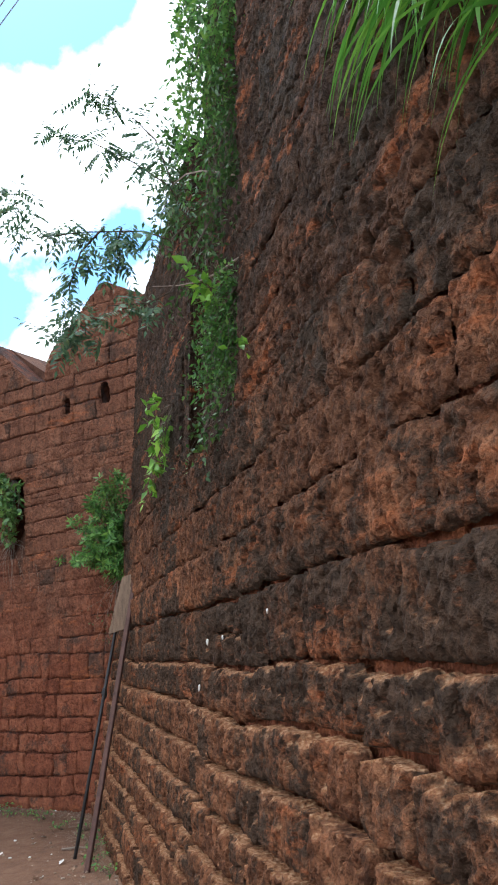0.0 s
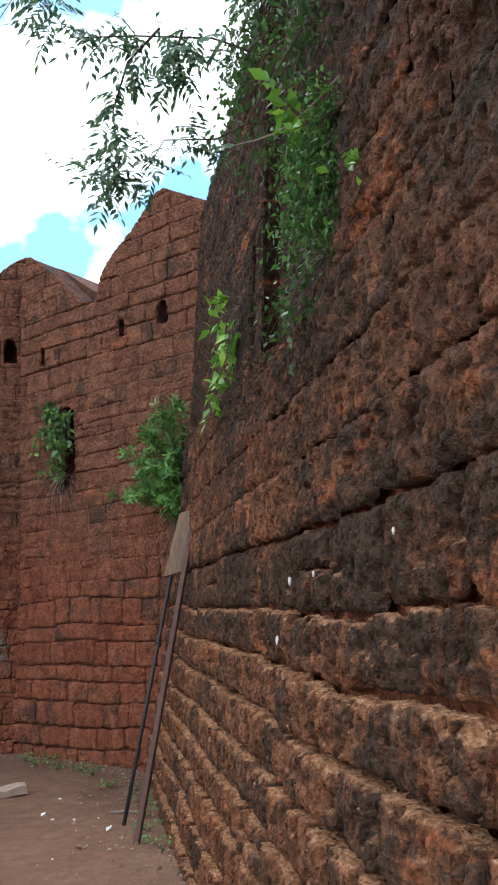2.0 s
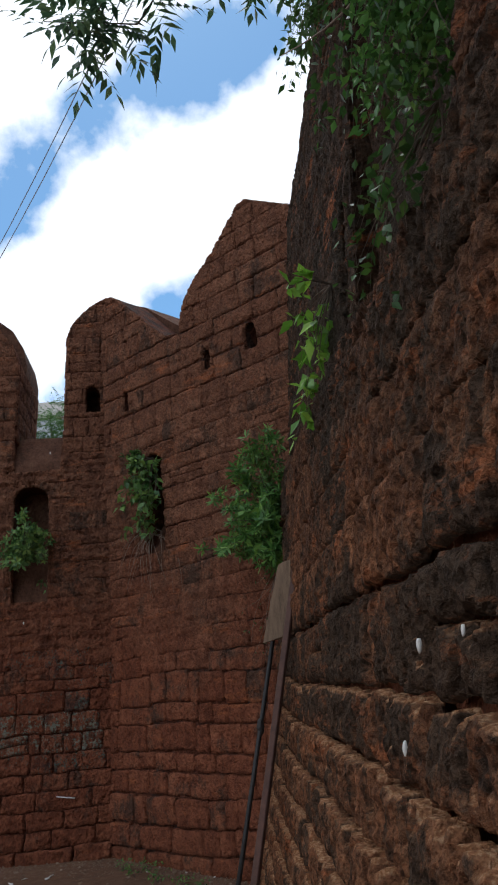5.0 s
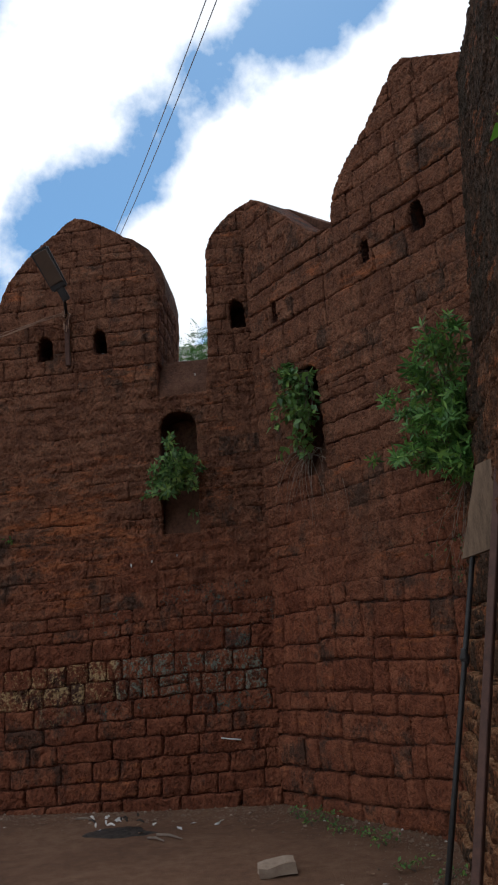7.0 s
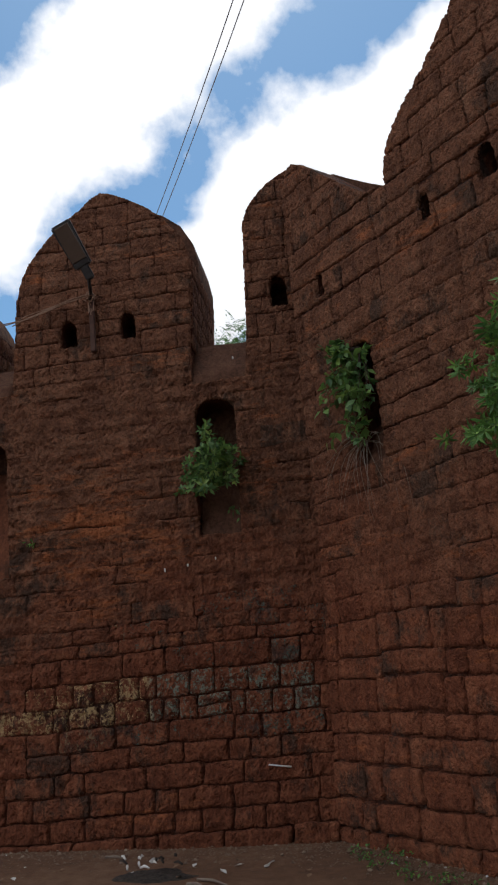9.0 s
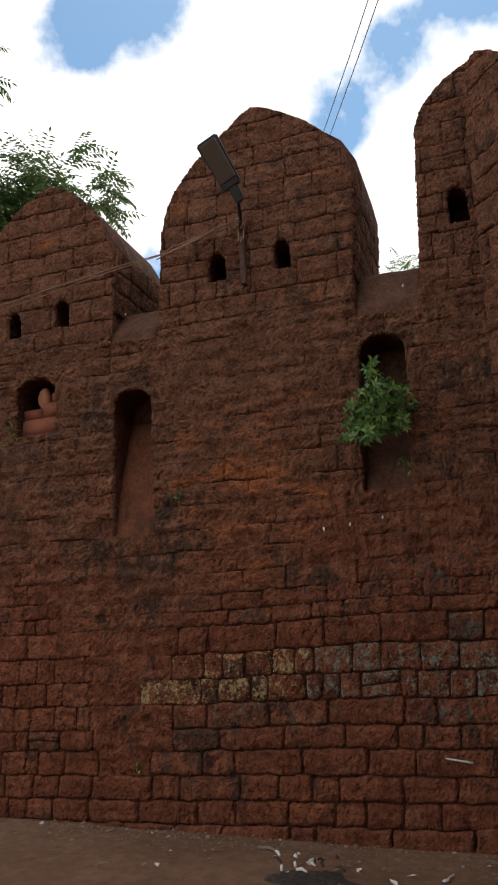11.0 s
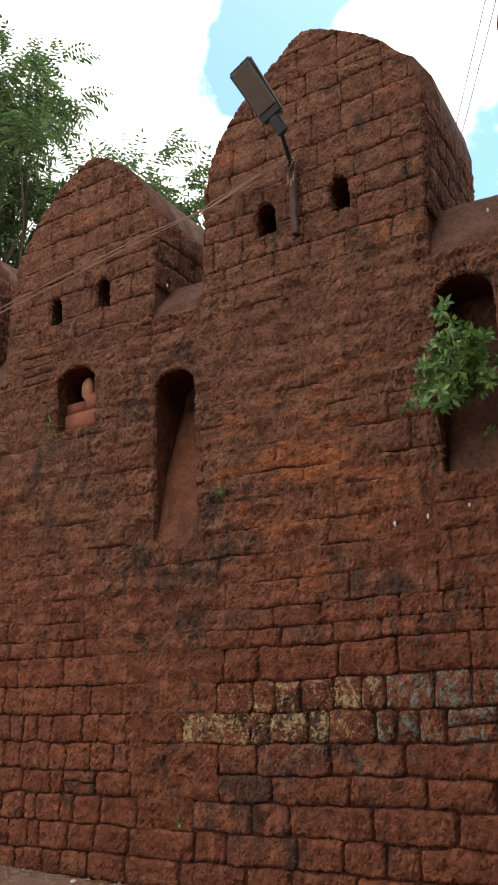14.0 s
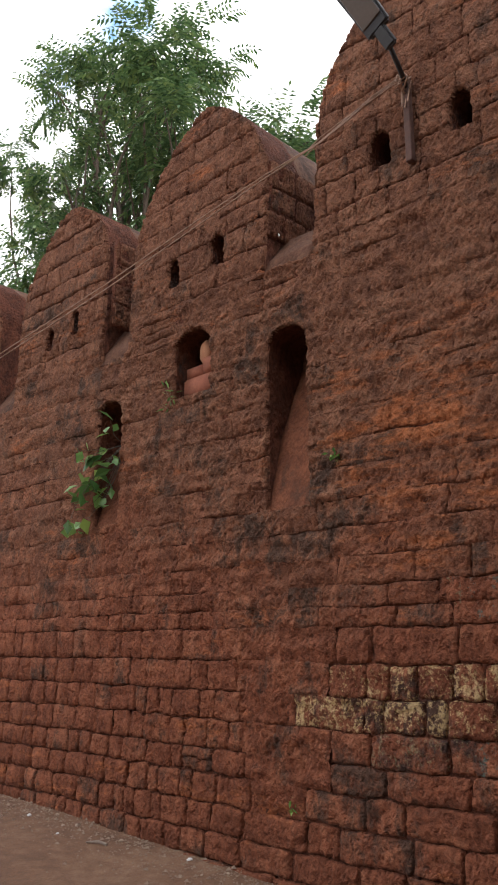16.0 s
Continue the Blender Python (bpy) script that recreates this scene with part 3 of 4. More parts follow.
# ---- sloped sills, chutes and infill behind the openings ----
def chute(name, m, x0, x1, profile, material, label):
    """A sloping floor in an opening, along a profile of heights and depths from the face inwards."""
    n, rows = 6, []
    for (h0, d0), (h1, d1) in zip(profile, profile[1:]):
        rows += [(h0 + (h1 - h0) * k / 6, d0 + (d1 - d0) * k / 6) for k in range(6)]
    rows.append(profile[-1])
    low, back, k = profile[0][0], profile[-1][1], len(rows) - 1
    verts, faces = [], []
    for h, d in rows:
        for i in range(n + 1):
            x = x0 + (x1 - x0) * i / n
            verts.append((x + LEAN_A * (h - low) * 0.3, h + 0.014 * noise.noise((x * 8, h * 8, 2)), d + 0.012 * noise.noise((x * 7, h * 6, 9))))
    for j in range(k):
        for i in range(n):
            a = j * (n + 1) + i
            faces.append((a, a + 1, a + n + 2, a + n + 1))
    o = len(verts)
    verts += [(x0, low, back), (x1, low, back)]
    faces += [(0, o, o + 1, n), (o, k * (n + 1), k * (n + 1) + n, o + 1)]
    faces += [(o,) + tuple(j * (n + 1) for j in range(k + 1)), (o + 1,) + tuple(j * (n + 1) + n for j in range(k, -1, -1))]
    ob = piece(name, verts, faces, material, smooth=True)
    ob.matrix_world = m
    return tagged(ob, label, "sill", kind="structure")


for x0, x1, low, high in ((1.09, 1.74, 4.19, 4.74), (-1.31, -0.78, 4.34, 4.78), (-3.43, -2.99, 4.1, 4.6), (-5.46, -4.99, 3.98, 4.5)):
    chute("crenel_sill", A, x0, x1, [(low, 0.006), (low + 0.12, -0.03), (high - 0.05, -0.26), (high, -0.4), (high + 0.03, -1.3)], coping, "smooth sloping lime-plastered sill between two merlons")
chute("chute", A, -1.30, -0.84, [(2.44, 0.0), (3.05, -0.16), (3.62, -0.40)], plaster, "smooth sloping floor of a tall wall niche")
chute("chute", A, -3.45, -3.03, [(2.53, 0.0), (3.0, -0.16), (3.5, -0.40)], plaster, "smooth sloping floor of a tall wall niche")
chute("chute", A, 1.04, 1.54, [(2.62, -0.02), (3.66, -0.40)], coping, "smooth sloping floor of a wall niche")
chute("chute", B, 0.82, 1.18, [(2.98, -0.02), (3.6, -0.40)], coping, "smooth sloping floor of a wall niche")


def rough_box(name, cx, cy, hw, hh, w0, w1, material, m, parent=None):
    bm = bmesh.new()
    bmesh.ops.create_cube(bm, size=1.0, matrix=Matrix.Translation((cx, cy, (w0 + w1) / 2)) @ Matrix.Diagonal((2 * hw, 2 * hh, w1 - w0, 1)))
    bmesh.ops.bevel(bm, geom=bm.edges[:], offset=min(hw, hh) * 0.18, segments=2, affect="EDGES")
    for v in bm.verts:
        v.co += 0.012 * Vector(noise.noise_vector((v.co.x * 9, v.co.y * 9, v.co.z * 9 + cx)))
    ob = part(name, bm, material, parent, smooth=True)
    if m is not None:
        ob.matrix_world = m
    return ob


infill = empty("niche_infill", A)
tagged(infill, "broken orange bricks walling up a small arched niche", "brickwork")
for cx, cy, hw, hh, d in ((-2.12, 3.63, 0.22, 0.10, -0.08), (-2.23, 3.79, 0.11, 0.055, -0.12), (-2.0, 3.81, 0.11, 0.075, -0.09), (-1.96, 3.94, 0.06, 0.05, -0.12)):
    rough_box("brick", cx, cy, hw, hh, -0.36, d, brick_orange, None, infill)
bm = bmesh.new()
bmesh.ops.create_icosphere(bm, subdivisions=3, radius=1.0, matrix=Matrix.Translation((-2.12, 3.95, -0.15)) @ Matrix.Diagonal((0.075, 0.11, 0.05, 1)))
for v in bm.verts:
    v.co += 0.012 * Vector(noise.noise_vector(v.co * 12))
part("rounded_stone", bm, plain("ochre_stone", (0.3, 0.12, 0.06), (0.46, 0.22, 0.12), 14, 0.9), infill, "pale ochre rounded stone", smooth=True)


# ---- plants ----
prng = random.Random(21)


def leaf_quads(verts, faces, base, way, normal, length, width, fold=0.25, droop=0.2):
    """A pointed leaf of two folded halves."""
    d, n = way.normalized(), normal.normalized()
    s = d.cross(n).normalized()
    o = len(verts)
    mid = base + d * length * 0.45 - n * droop * length * 0.15
    tip = base + d * length - n * droop * length * 0.6
    verts += [base, mid + s * width / 2 + n * fold * width / 2, tip, mid - s * width / 2 + n * fold * width / 2, mid]
    faces += [(o, o + 4, o + 1), (o + 1, o + 4, o + 2), (o + 2, o + 4, o + 3), (o + 3, o + 4, o)]


def rand_dir(r=prng):
    return Vector((r.gauss(0, 1), r.gauss(0, 1), r.gauss(0, 1))).normalized()


def twig_path(a, b, sag, r, n=6):
    a, b = Vector(a), Vector(b)
    side = rand_dir(r) * (b - a).length * 0.12
    return [a.lerp(b, i / n) + side * math.sin(math.pi * i / n) + Vector((0, 0, sag * (b - a).length * math.sin(math.pi * i / n))) for i in range(n + 1)]


def bush(name, root, tips, leaves_per, length, width, material, label, category, spread=0.12, sag=0.1, radius=0.006, wood=bark, whorl=False, seed=1):
    """A leafy plant: stems from the root to the tips, leaves along the outer half of each."""
    r = random.Random(seed)
    plant = empty(name, Matrix.Translation(root))
    o = Vector(root)
    sv, sf, lv, lf = [], [], [], []
    for tip in tips:
        path = [p - o for p in twig_path(root, tip, sag, r)]
        vs, fs = tube(path, [radius * (1 - 0.8 * i / (len(path) - 1)) for i in range(len(path))], 5)
        k = len(sv)
        sv += vs
        sf += [tuple(q + k for q in f) for f in fs]
        for _ in range(leaves_per):
            f = 0.25 + 0.75 * math.sqrt(r.random())
            i = min(int(f * (len(path) - 1)), len(path) - 2)
            p = path[i].lerp(path[i + 1], f * (len(path) - 1) - i) + rand_dir(r) * spread * r.random()
            d = ((path[i + 1] - path[i]).normalized() * 0.5 + rand_dir(r) + Vector((0, 0, -0.15))).normalized()
            n = (Vector((0, 0, 1)) + 0.7 * rand_dir(r)).normalized()
            L = length * r.uniform(0.6, 1.25)
            if whorl:
                for q in range(5):
                    w = d.orthogonal()
                    w.rotate(Matrix.Rotation(q * 1.256 + r.random(), 3, d))
                    leaf_quads(lv, lf, p, (w + 0.5 * d), d, L, width * L / length)
            else:
                leaf_quads(lv, lf, p, d, n, L, width * L / length)
    tagged(piece("stem", sv, sf, wood, plant), kind="stuff")
    if lv:
        tagged(piece("foliage", lv, lf, material, plant), kind="stuff")
    return tagged(plant, label, category)


def in_frame(m, u, v, w):
    return tuple(m @ Vector((u, v, w)))


def scatter_tips(m, us, vs, ws, n, seed, shape=None):
    r = random.Random(seed)
    out = []
    while len(out) < n:
        a, b, c = r.random(), r.random(), r.random()
        if shape and not shape(a, b):
            continue
        out.append(in_frame(m, us[0] + (us[1] - us[0]) * a, vs[0] + (vs[1] - vs[0]) * b, ws[0] + (ws[1] - ws[0]) * c))
    return out


# bush in the corner between the two walls
bush("corner_bush", in_frame(B, 2.95, 2.8, 0.02), scatter_tips(B, (2.12, 3.2), (2.35, 3.8), (0.15, 0.7), 64, 4, lambda a, b: b < 0.4 + 0.6 * a and b > 0.3 * (1 - a)), 17, 0.10, 0.026, leaf_bush,
     "bright green leafy bush growing out of the wall corner", "bush", 0.07, 0.12, 0.007, seed=3, whorl=True)
bush("dry_creeper", in_frame(B, 2.75, 2.6, 0.02), scatter_tips(B, (2.15, 2.9), (1.75, 2.5), (0.05, 0.2), 26, 9), 5, 0.03, 0.015, leaf_vine,
     "thin half-dry creeper hanging under the corner bush", "creeper", 0.05, -0.05, 0.003, dry_twig, seed=8)

# hanging vines in the step of the near wall
for root, us, vs, ws, n, per, size, leaf, sd in (
        ((6.2, 6.2, -0.1), (4.7, 6.42), (4.9, 7.4), (-0.14, 0.26), 120, 34, 0.06, leaf_bush, 61),
        ((6.2, 5.0, -0.1), (5.85, 6.42), (4.0, 5.1), (-0.14, 0.16), 50, 26, 0.045, leaf_vine, 62),
        ((6.3, 3.75, -0.1), (5.85, 6.42), (2.98, 3.75), (-0.1, 0.16), 80, 46, 0.036, leaf_thicket, 63),
        ((5.3, 4.9, -0.15), (4.4, 5.7), (3.9, 5.2), (-0.16, 0.1), 22, 18, 0.055, leaf_vine, 64),
        ((4.2, 6.0, -0.2), (3.3, 4.5), (4.9, 6.25), (-0.08, 0.2), 44, 20, 0.065, leaf_vine, 65)):
    bush("hanging_vine", in_frame(E_, *root), scatter_tips(E_, us, vs, ws, n, sd), per, size, size * 0.5, leaf,
         "dense green vine hanging in a recess of the stone wall", "vine", 0.1, 0.05, 0.004, seed=sd)
bush("hanging_vine", in_frame(E_, 6.1, 3.1, -0.05), scatter_tips(E_, (5.5, 6.3), (2.6, 3.05), (0.02, 0.14), 20, 70), 8, 0.045, 0.026, leaf_vine,
     "thin sparse vine trailing down the stone wall", "vine", 0.07, 0.0, 0.003, seed=66)
for a, b in (((6.2, 3.95, -0.1), (4.9, 4.3, 0.28)), ((6.3, 4.4, -0.1), (4.6, 4.9, 0.2))):
    tagged(piece("bare_stem", *tube(twig_path(in_frame(E_, *a), in_frame(E_, *b), 0.05, prng, 7), [0.008 - 0.0008 * i for i in range(8)], 6), dry_twig, smooth=True), "thin bare brown stem reaching out of the vines", "stem")
bush("bright_creeper", in_frame(E_, 3.75, 3.75, -0.08), scatter_tips(E_, (3.35, 4.0), (2.85, 3.75), (-0.04, 0.2), 16, 71), 8, 0.10, 0.055, leaf_bright,
     "bright yellow-green creeper with broad leaves on the wall", "creeper", 0.05, 0.0, 0.004, seed=67)
bush("seedling", in_frame(E_, 6.83, 3.06, 0.02), scatter_tips(E_, (6.75, 6.92), (3.03, 3.16), (0.07, 0.13), 4, 72), 3, 0.06, 0.03, leaf_bright,
     "tiny bright green seedling growing in a wall joint", "seedling", 0.02, 0.0, 0.002, seed=68)
bush("seedling", in_frame(E_, 6.15, 3.72, 0.0), scatter_tips(E_, (6.1, 6.4), (3.5, 3.9), (0.12, 0.3), 6, 73), 5, 0.09, 0.045, leaf_bright,
     "bright green broad-leaved shoot on the wall's edge", "seedling", 0.03, 0.0, 0.003, seed=69)

# plants in the niches
bush("fig_sapling", in_frame(A, 1.25, 3.15, -0.05), scatter_tips(A, (0.95, 1.62), (3.02, 3.62), (0.1, 0.45), 34, 30, lambda a, b: b < 1.1 - abs(a - 0.45)), 8, 0.075, 0.03, leaf_fig,
     "green fig sapling growing out of an arched niche", "sapling", 0.06, 0.1, 0.008, seed=31, whorl=True)
bush("fig_sapling", in_frame(A, 1.45, 2.85, 0.0), scatter_tips(A, (1.35, 1.5), (2.75, 2.9), (0.05, 0.15), 3, 33), 4, 0.08, 0.035, leaf_fig,
     "small fig shoot at the foot of an arched niche", "sapling", 0.03, 0.0, 0.003, seed=34)
bush("niche_vine", in_frame(B, 0.95, 4.1, -0.05), scatter_tips(B, (0.62, 1.15), (3.15, 4.25), (0.04, 0.25), 46, 35), 12, 0.09, 0.06, leaf_fig,
     "broad-leaved vine covering a tall wall niche", "vine", 0.05, 0.0, 0.005, seed=36)
bush("dry_twigs", in_frame(B, 0.95, 3.2, 0.0), scatter_tips(B, (0.45, 1.45), (2.45, 3.3), (0.06, 0.28), 30, 37), 0, 0.05, 0.02, leaf_vine,
     "bare dry twigs hanging below a wall niche", "twigs", 0.05, 0.22, 0.004, dry_twig, seed=38)
bush("heart_leaf_climber", in_frame(A, -3.15, 3.3, -0.1), scatter_tips(A, (-3.75, -3.0), (2.4, 3.5), (0.06, 0.3), 16, 39, lambda a, b: abs(a - b) < 0.4), 4, 0.15, 0.11, leaf_fig,
     "heart-leaved climber hanging out of a tall wall niche", "climber", 0.05, 0.0, 0.005, seed=40)
bush("seedling", in_frame(A, -2.36, 3.45, 0.0), scatter_tips(A, (-2.5, -2.28), (3.38, 3.8), (0.03, 0.1), 7, 41), 3, 0.07, 0.02, leaf_fig, "thin dry seedling beside a bricked-up niche", "seedling", 0.03, 0.0, 0.002, dry_twig, seed=42)
bush("seedling", in_frame(A, -0.6, 2.74, 0.0), scatter_tips(A, (-0.68, -0.55), (2.7, 2.82), (0.03, 0.09), 5, 43), 4, 0.04, 0.025, leaf_bush, "tiny green seedling in a dark wall joint", "seedling", 0.02, 0.0, 0.002, seed=44)
bush("seedling", in_frame(A, -1.05, 0.5, 0.0), scatter_tips(A, (-1.09, -1.01), (0.45, 0.62), (0.03, 0.07), 4, 45), 4, 0.03, 0.02, leaf_bush, "tiny green seedling in a dark wall joint", "seedling", 0.02, 0.0, 0.002, seed=46)

# long grass hanging over the near wall
tuft = empty("grass_tuft", Matrix.Translation(in_frame(E_, 8.75, 3.75, -0.05)))
root = Vector(in_frame(E_, 8.75, 3.75, -0.05))
gr = random.Random(5)
gv, gf = [], []
for i in range(190):
    along = gr.uniform(8.45, 9.4)
    a = Vector(in_frame(E_, along, 12.2 - along + gr.uniform(0.0, 0.32), 0.0)) - root
    d = (Vector((-1, 0, 0)) * gr.uniform(0.2, 0.9) + Vector((0, 1, 0)) * gr.uniform(-1.2, 1.5) + Vector((0, 0, gr.uniform(-0.6, 0.7)))).normalized()
    L, wd = gr.uniform(0.16, 0.62), gr.uniform(0.004, 0.014)
    k = len(gv)
    n = 8
    p = a.copy()
    for j in range(n + 1):
        f = j / n
        side = d.cross(Vector((0, 0, 1))).normalized() * wd * (0.5 + 0.5 * math.sin(math.pi * min(1, f + 0.25))) * (1 - f ** 3)
        gv += [p - side, p + side]
        d = (d + Vector((0, 0, -0.26))).normalized()
        p = p + d * L / n
    for j in range(n):
        gf.append((k + 2 * j, k + 2 * j + 1, k + 2 * j + 3, k + 2 * j + 2))
piece("blade", gv, gf, grass_blade, tuft, smooth=True)["kind"] = "stuff"
tagged(tuft, "long green grass tuft arching out of the wall top", "grass")


# pinnate leaves
def pinnate(verts, faces, base, way, up, length, pairs, leaflet, width, r, droop=0.5):
    d, p = way.normalized(), base.copy()
    for i in range(pairs):
        s = d.cross(up).normalized()
        for sg in (-1, 1):
            leaf_quads(verts, faces, p, s * sg + d * 0.5 + Vector((0, 0, -0.15)), up + 0.3 * rand_dir(r), leaflet * r.uniform(0.8, 1.2), width, 0.15, 0.4)
        d = (d + Vector((0, 0, -droop / pairs))).normalized()
        p = p + d * length / pairs
    leaf_quads(verts, faces, p, d, up, leaflet, width)


def neem_branch():
    """Leafy twigs that reach out of the recess over the path."""
    r = random.Random(12)
    start = Vector(in_frame(E_, 6.1, 4.6, -0.1))
    thing = empty("overhanging_branch", Matrix.Translation(start))
    bough = [start, (3.42, 4.8, 4.0), (3.25, 4.8, 4.05), (2.9, 4.8, 4.03), (2.65, 4.8, 3.95), (2.51, 4.8, 4.1), (2.46, 4.85, 4.3)]
    hanging = [(3.0, 4.8, 4.05), (2.85, 4.85, 3.9), (2.77, 4.9, 3.71), (2.81, 4.95, 3.51), (2.79, 5.05, 3.42)]
    inner = [start, (3.42, 4.95, 3.75), (3.26, 5.0, 3.7), (3.06, 5.0, 3.64), (2.9, 5.0, 3.46), (2.68, 5.0, 3.46)]
    upper = [(3.5, 4.75, 4.1), (3.4, 4.7, 4.3), (3.2, 4.7, 4.42), (3.0, 4.72, 4.5), (2.75, 4.75, 4.6)]
    spur = [(3.1, 4.8, 4.05), (3.05, 4.82, 3.9), (3.03, 4.85, 3.72)]
    high = [(3.4, 4.7, 4.3), (3.35, 4.72, 4.6), (3.1, 4.75, 4.85), (2.9, 4.8, 4.95)]
    sv, sf, lv, lf = [], [], [], []
    for way, count, begin in ((bough, 58, 0.3), (hanging, 44, 0.05), (inner, 34, 0.3), (upper, 44, 0.1), (spur, 22, 0.1), (high, 34, 0.1)):
        path = [Vector(q) - start + (0.03 * rand_dir(r) if i else Vector()) for i, q in enumerate(way)]
        last = len(path) - 1
        vs, fs = tube(path, [0.007 * (1 - 0.8 * i / last) for i in range(last + 1)], 5)
        k = len(sv)
        sv += vs
        sf += [tuple(q + k for q in f) for f in fs]
        for i in range(count):
            f = begin + (1 - begin) * (i + r.random()) / count
            j = min(int(f * last), last - 1)
            p = path[j].lerp(path[j + 1], f * last - j)
            d = (0.3 * (path[j + 1] - path[j]).normalized() + 0.9 * rand_dir(r) + Vector((0, 0, -0.2))).normalized()
            pinnate(lv, lf, p + 0.05 * rand_dir(r), d, Vector((0, -0.6, 0.7)) + 0.5 * rand_dir(r), r.uniform(0.10, 0.17), r.randint(4, 6), 0.052, 0.02, r, 0.3)
    tagged(piece("twig", sv, sf, bark, thing), kind="stuff")
    tagged(piece("foliage", lv, lf, leaf_neem, thing), kind="stuff")
    tagged(thing, "thin neem-like branch with drooping pinnate leaves", "branch")


neem_branch()


def tree(name, root, trunk_top, crown_points, per, leaf_len, label, seed, material=leaf_tree, radius=0.2):
    r = random.Random(seed)
    o = Vector(root)
    thing = empty(name, Matrix.Translation(root))
    top = Vector(trunk_top) - o
    vs, fs = tube([Vector((0, 0, 0)), top * 0.35 + Vector((0.1, 0.05, 0)), top * 0.7, top], [radius, radius * 0.8, radius * 0.6, radius * 0.45], 10)
    piece("trunk", vs, fs, bark, thing, smooth=True)
    sv, sf, lv, lf = [], [], [], []
    for c in crown_points:
        c = Vector(c) - o
        path = twig_path(top * r.uniform(0.6, 1.0), c, 0.08, r, 6)
        v2, f2 = tube(path, [0.06 * (1 - 0.85 * i / 6) for i in range(7)], 5)
        k = len(sv)
        sv += v2
        sf += [tuple(q + k for q in f) for f in f2]
        for _ in range(per):
            d = rand_dir(r)
            spray = c + Vector((d.x * 0.75, d.y * 0.75, d.z * 0.55)) * r.random() ** 0.5
            way = (d + Vector((0, 0, 0.25))).normalized()
            for q in range(4):
                w2 = (way + 0.8 * rand_dir(r)).normalized()
                pinnate(lv, lf, spray + 0.12 * rand_dir(r), w2, Vector((0, 0, 1)) + 0.2 * rand_dir(r), leaf_len, 7, leaf_len * 0.26, leaf_len * 0.10, r, 1.0)
    tagged(piece("limb", sv, sf, bark, thing), kind="stuff")
    tagged(piece("crown", lv, lf, material, thing), kind="stuff")
    return tagged(thing, label, "tree")


tr = random.Random(17)
crown = []
for (cx, cy, cz), (rx, ry, rz), n in (((-8.9, 16.6, 9.4), (3.3, 1.7, 3.8), 92), ((-6.3, 17.4, 8.3), (1.5, 1.0, 1.7), 20), ((-10.8, 16.0, 6.6), (2.2, 1.2, 2.2), 34), ((-5.35, 17.5, 9.4), (0.95, 0.8, 0.9), 15)):
    for i in range(n):
        d = rand_dir(tr) * tr.random() ** 0.4
        crown.append((cx + d.x * rx, cy + d.y * ry, cz + d.z * rz))
tree("tree", (-8.4, 17.2, 0), (-8.4, 17.0, 6.5), crown, 7, 0.52, "large feathery-leaved tree rising behind the fort wall", 3)
tree("sapling", (1.2, 16.8, 0), (1.2, 16.8, 5.0), [(0.6, 16.7, 5.9), (1.0, 16.9, 6.1), (1.5, 16.6, 5.95), (1.3, 17.0, 6.05), (0.2, 16.8, 5.9), (2.0, 16.9, 5.9), (0.8, 16.6, 5.6), (1.2, 16.7, 5.5), (1.7, 16.8, 5.6)], 34, 0.22, "green sapling seen through the gap between merlons", 6, leaf_thicket, 0.05)

# ---- pale building beyond the wall ----
house = empty("house", Matrix.Translation((1.0, 24.5, 0)))
for nm, c, h, mat in (("wall", (0, 2, 4.4), (3.6, 2.0, 4.4), pale_wall), ("parapet", (0, 2, 9.0), (3.75, 2.15, 0.22), white_bit), ("roof", (0, 2, 8.79), (3.7, 2.1, 0.02), pale_stone)):
    bm = bmesh.new()
    bmesh.ops.create_cube(bm, size=2.0, matrix=Matrix.Translation(c) @ Matrix.Diagonal((*h, 1)))
    bmesh.ops.bevel(bm, geom=bm.edges[:], offset=0.02, segments=1, affect="EDGES")
    part(nm, bm, mat, house)
tagged(house, "pale rendered building with a white parapet beyond the wall", "house")

# ---- overhead cables ----
for dx in (0.0, 0.3):
    pts = []
    for i in range(13):
        f = i / 12
        p = Vector((6.1 + dx, 11.0, 17.5)).lerp(Vector((-10.2 + dx, 49.0, 21.5)), f)
        p.z -= 1.2 * 4 * f * (1 - f)
        pts.append(p)
    tagged(piece("overhead_cable", *tube(pts, 0.016, 5), wire_far), "thin dark overhead cable crossing the sky", "cable", "overhead cables")

# ---- floodlight on the merlon ----
light = empty("floodlight", Matrix.Translation((0.12, 12.72, 4.7)))
L0 = Vector((0.12, 12.72, 4.7))
bm = bmesh.new()
bmesh.ops.create_cube(bm, size=1.0, matrix=Matrix.Translation((0, -0.035, 0.31)) @ Matrix.Diagonal((0.05, 0.05, 0.66, 1)))
bmesh.ops.bevel(bm, geom=bm.edges[:], offset=0.006, segments=1, affect="EDGES")
part("bracket", bm, rust, light, "rusty iron upright fixed to the wall")
piece("arm", *tube([(0, -0.04, 0.55), (0.03, -0.14, 0.60), (0.09, -0.40, 0.68)], 0.018, 8), black_iron, light, smooth=True)
head = frame_of(Vector((0.19, 12.28, 5.44)) - L0, (0.9, -0.15, 0.3), (-0.36, -0.25, 0.5))
bm = bmesh.new()
bmesh.ops.create_cube(bm, size=1.0, matrix=Matrix.Translation((0, 0.24, 0)) @ Matrix.Diagonal((0.22, 0.48, 0.055, 1)))
for v in bm.verts:
    if v.co.y < 0.1:
        v.co.x *= 0.85
bmesh.ops.bevel(bm, geom=bm.edges[:], offset=0.015, segments=2, affect="EDGES")
bm.transform(head)
part("housing", bm, lamp_grey, light, "dark grey lamp housing")
